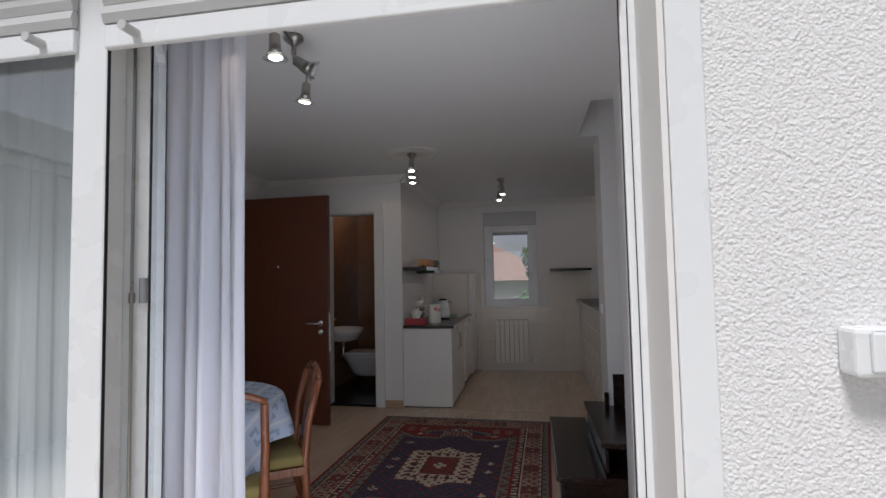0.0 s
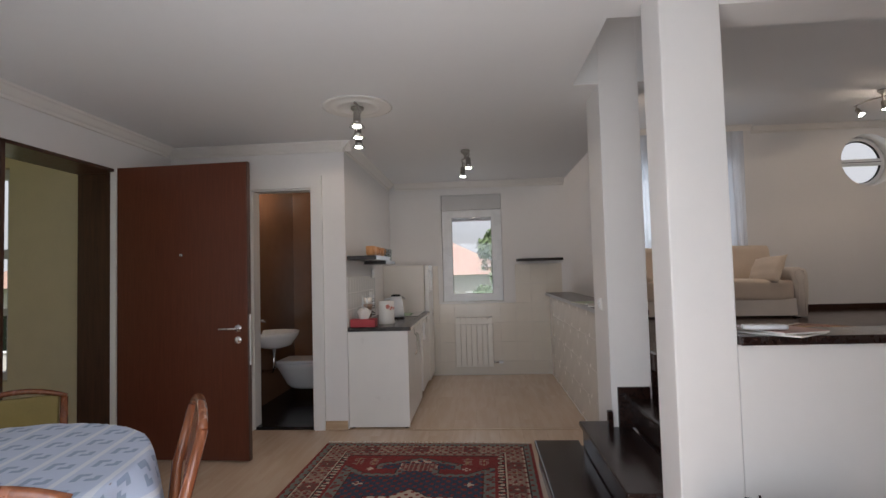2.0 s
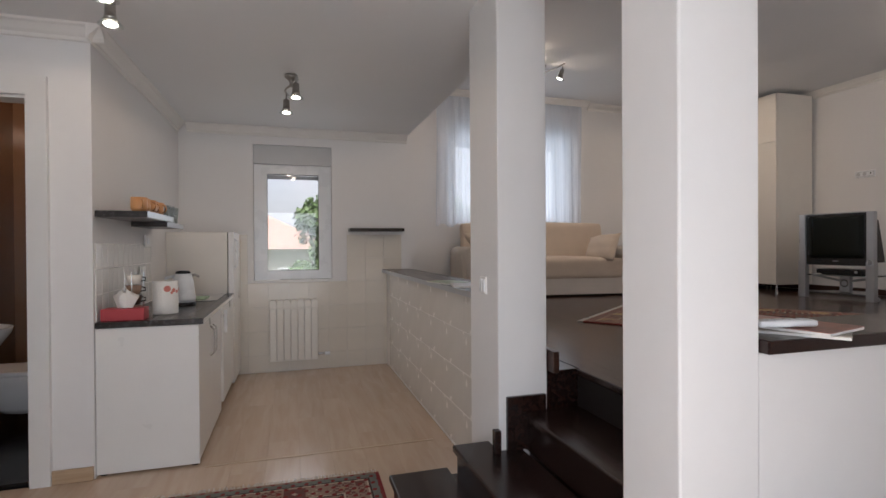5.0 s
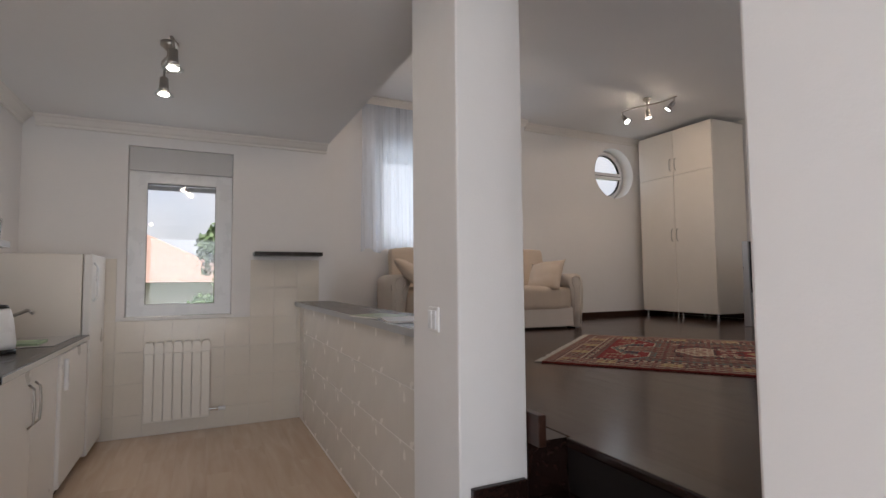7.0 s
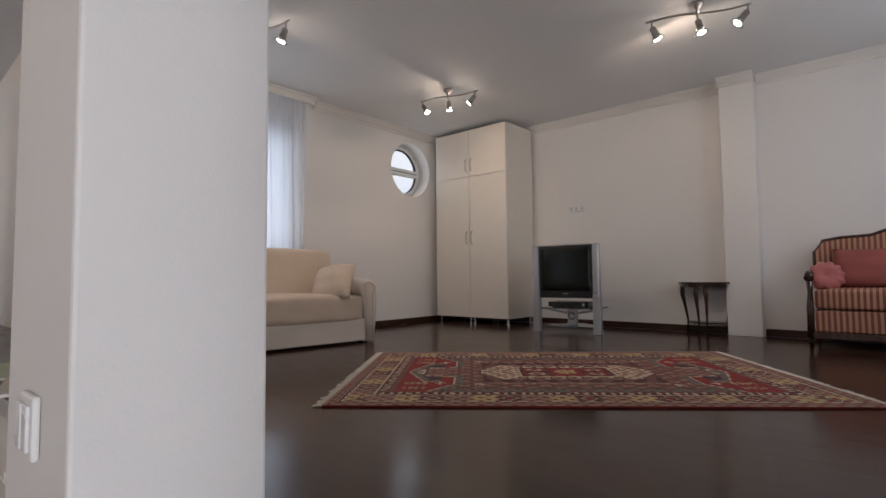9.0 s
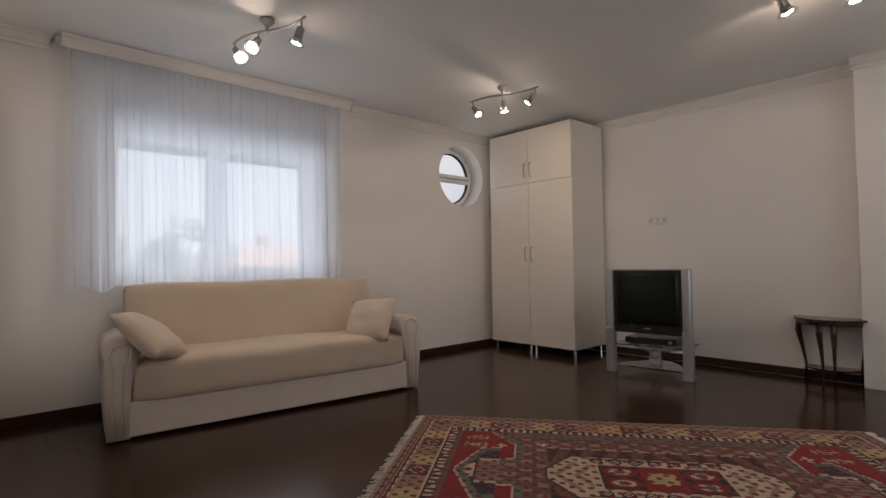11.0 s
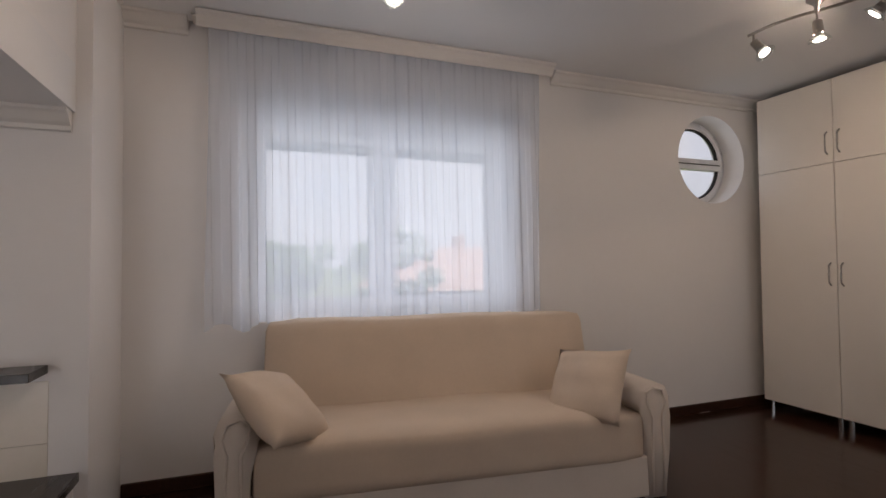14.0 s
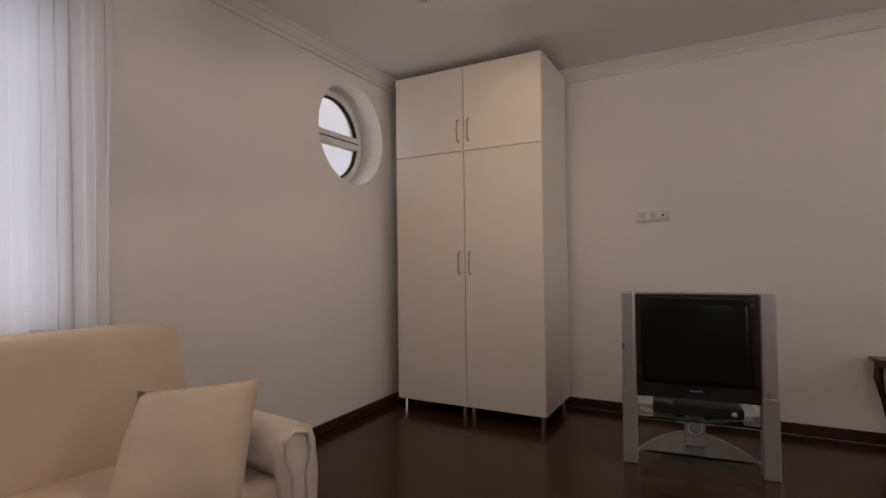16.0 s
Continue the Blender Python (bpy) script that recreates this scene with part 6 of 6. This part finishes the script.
def house(x, y, w, d, h, rot, base=-3.0):
    """A rendered house with a hipped tile roof, windows and a chimney."""
    hs = thing("house", "pale rendered house with a tiled roof muted by haze", "house", pose(x, y, base, 0, 0, rot), "houses beyond the garden")
    part("wall", B(-w / 2, -d / 2, 0.0, w / 2, d / 2, h), M_HOUSE, hs)
    bm = bmesh.new()
    o = 0.5
    b = [bm.verts.new(p) for p in ((-w / 2 - o, -d / 2 - o, h), (w / 2 + o, -d / 2 - o, h), (w / 2 + o, d / 2 + o, h), (-w / 2 - o, d / 2 + o, h))]
    r = [bm.verts.new((-w / 2 + d / 2, 0, h + 2.2)), bm.verts.new((w / 2 - d / 2, 0, h + 2.2))]
    for f in ((b[0], b[1], r[1], r[0]), (b[1], b[2], r[1]), (b[2], b[3], r[0], r[1]), (b[3], b[0], r[0]), (b[3], b[2], b[1], b[0])):
        bm.faces.new(f)
    rf = part("roof", bm, M_ROOF, hs)
    part("chimney", B(-1.2, 0.3, h + 1.0, -0.6, 0.9, h + 2.9), M_ROOF, rf)
    for k in range(4):
        wx = -w / 2 + w * (k + 0.5) / 4
        wn_ = part("window", wall_bm("y", -d / 2 - 0.04, -d / 2 + 0.02, wx - 0.55, wx + 0.55, h - 2.1, h - 0.7, [(wx - 0.47, wx - 0.04, h - 2.02, h - 0.78), (wx + 0.04, wx + 0.47, h - 2.02, h - 0.78)]), M_PVC, hs)
        part("pane", B(wx - 0.47, -d / 2 - 0.012, h - 2.02, wx + 0.47, -d / 2 - 0.004, h - 0.78), M_SCREEN, wn_)


house(-4.4, 25.0, 10.0, 7.0, 4.2, 4)
house(13.5, 31.0, 12.0, 8.0, 3.6, -6)
house(-13.0, 20.0, 9.0, 7.0, 4.2, 12)


def tree(x, y, h, r, seed):
    rnd = random.Random(seed)
    t = thing("tree", "leafy green garden tree", "tree", pose(x, y, -2.0), "garden trees")
    bm = T([(0, 0, 0), (0.05, 0.02, h * 0.3), (0.0, 0.05, h * 0.6), (0.03, 0.0, h * 0.9)], [0.14, 0.11, 0.07, 0.02], 8)
    for k in range(9):
        a, z = rnd.uniform(0, 6.28), h * rnd.uniform(0.35, 0.8)
        tube(bm, [(0, 0, z), (0.4 * r * math.cos(a), 0.4 * r * math.sin(a), z + 0.25), (0.8 * r * math.cos(a), 0.8 * r * math.sin(a), z + 0.7)], [0.05, 0.03, 0.012], 6)
    part("trunk", bm, M_BARK, t)
    verts, faces = [], []
    clumps = []
    for _ in range(46):
        a, q, z = rnd.uniform(0, 6.28), r * math.sqrt(rnd.random()), rnd.random()
        clumps.append((q * math.cos(a) * (1.1 - 0.6 * z), q * math.sin(a) * (1.1 - 0.6 * z), h * (0.32 + 0.68 * z), rnd.uniform(0.5, 1.0) * min(0.5, 0.45 * r + 0.1)))
    for cx, cy, cz, cr in clumps:
        for _ in range(120):
            d = Vector((rnd.gauss(0, 1), rnd.gauss(0, 1), rnd.gauss(0, 1))).normalized() * cr * rnd.uniform(0.5, 1.0)
            c0 = Vector((cx, cy, cz)) + d
            u = Vector((rnd.gauss(0, 1), rnd.gauss(0, 1), rnd.gauss(0, 1))).normalized() * 0.07
            v = u.orthogonal().normalized() * 0.045
            n = len(verts)
            verts += [c0 - u, c0 + v, c0 + u, c0 - v]
            faces.append((n, n + 1, n + 2, n + 3))
    me = bpy.data.meshes.new("crown")
    me.from_pydata(verts, [], faces)
    me.materials.append(M_LEAF)
    cr = new("crown", me)
    cr.parent = t
    tagged(cr, kind="stuff")


tree(0.12, 13.2, 4.2, 0.7, 4)
tree(2.6, 19.5, 4.6, 1.5, 9)
tree(6.0, 22.0, 5.0, 2.2, 12)

# ---- pieces: planks and tiles ----


def pieces(name, mesh, parent, places):
    for p in places:
        ob = new(name, mesh)
        ob.parent = parent
        ob.matrix_basis = Matrix.Translation(p)


def box_mesh(name, sx, sy, sz, material, bevel):
    return finish(name, B(-sx / 2, -sy / 2, -sz / 2, sx / 2, sy / 2, sz / 2, bevel, 1), material)


fl, fu = bpy.data.objects["floor"], bpy.data.objects["floor_upper"]


def lay_planks(parent, material, x, y_from, y_to, width, length, shift, thick, z):
    """One row of planks along y, the end ones cut at the walls."""
    y = y_from - length + shift
    while y < y_to:
        a, b = max(y, y_from), min(y + length, y_to)
        if b - a > 0.03:
            key = "plank_%s_%d" % (material.name, round((b - a) * 1000))
            if key not in cut_meshes:
                cut_meshes[key] = box_mesh("plank", width - 0.0004, b - a - 0.0004, thick, material, 0.0)
            pieces("plank", cut_meshes[key], parent, [(x, (a + b) / 2, z)])
        y += length


cut_meshes = {}
for i in range(28):
    x = -3.1 + 0.193 * (i + 0.5)
    end = 4.77 if x < -1.6 else 7.0 if x < 0.5 else 2.49
    lay_planks(fl, M_LAMPLANK, x, 0.72, end, 0.193, 1.285, (i * 0.43) % 1.285, 0.011, -0.006)
for i in range(40):
    lay_planks(fu, M_DARKPLANK, 0.885 + 0.125 * (i + 0.5), 2.715, 7.555, 0.125, 0.95, (i * 0.37) % 0.95, 0.010, Z1 - 0.0052)
tw, th = 0.20, 0.25
tile = box_mesh("tile", tw - 0.0015, 0.006, th - 0.0015, M_TILEBEIGE, 0.001)
wk = bpy.data.objects["wall_kitchen_back"]
spots = []
for i in range(11):
    for j in range(6):
        x, z = -1.497 + tw * (i + 0.5) + 0.03, th * (j + 0.5) - 0.08
        if z - th / 2 < -0.09 or (-0.81 - tw * 0.45 < x < -0.02 + tw * 0.45 and z > 0.80):
            continue
        spots.append((x, 7.0165, z))
pieces("tile", tile, wk, spots)
bw, bh = 0.40, 0.25
tile = box_mesh("tile", 0.008, bw, bh - 0.005, M_TILEBAR, 0.0009)
spots = [(0.5670, 4.037 + bw * (i + 0.5), 0.02 + bh * (j + 0.5)) for i in range(9) for j in range(4) if 4.037 + bw * (i + 1) < 7.03]
pieces("tile", tile, bpy.data.objects["wall_bar"], spots)
structure("trim_bar_edge", B(0.548, 4.026, 0.0, 0.5645, 4.036, 1.0), M_TRIM, "white tile edge strip", "trim")
sw_, sh_ = 0.098, 0.148
tile = box_mesh("tile", 0.006, sw_ - 0.006, sh_ - 0.006, M_TILEWHITE, 0.0015)
spots = [(-1.4965, 4.80 + sw_ * (i + 0.5), 0.878 + sh_ * (j + 0.5)) for i in range(12) for j in range(3)]
pieces("tile", tile, bpy.data.objects["wall_kitchen_side"], spots)
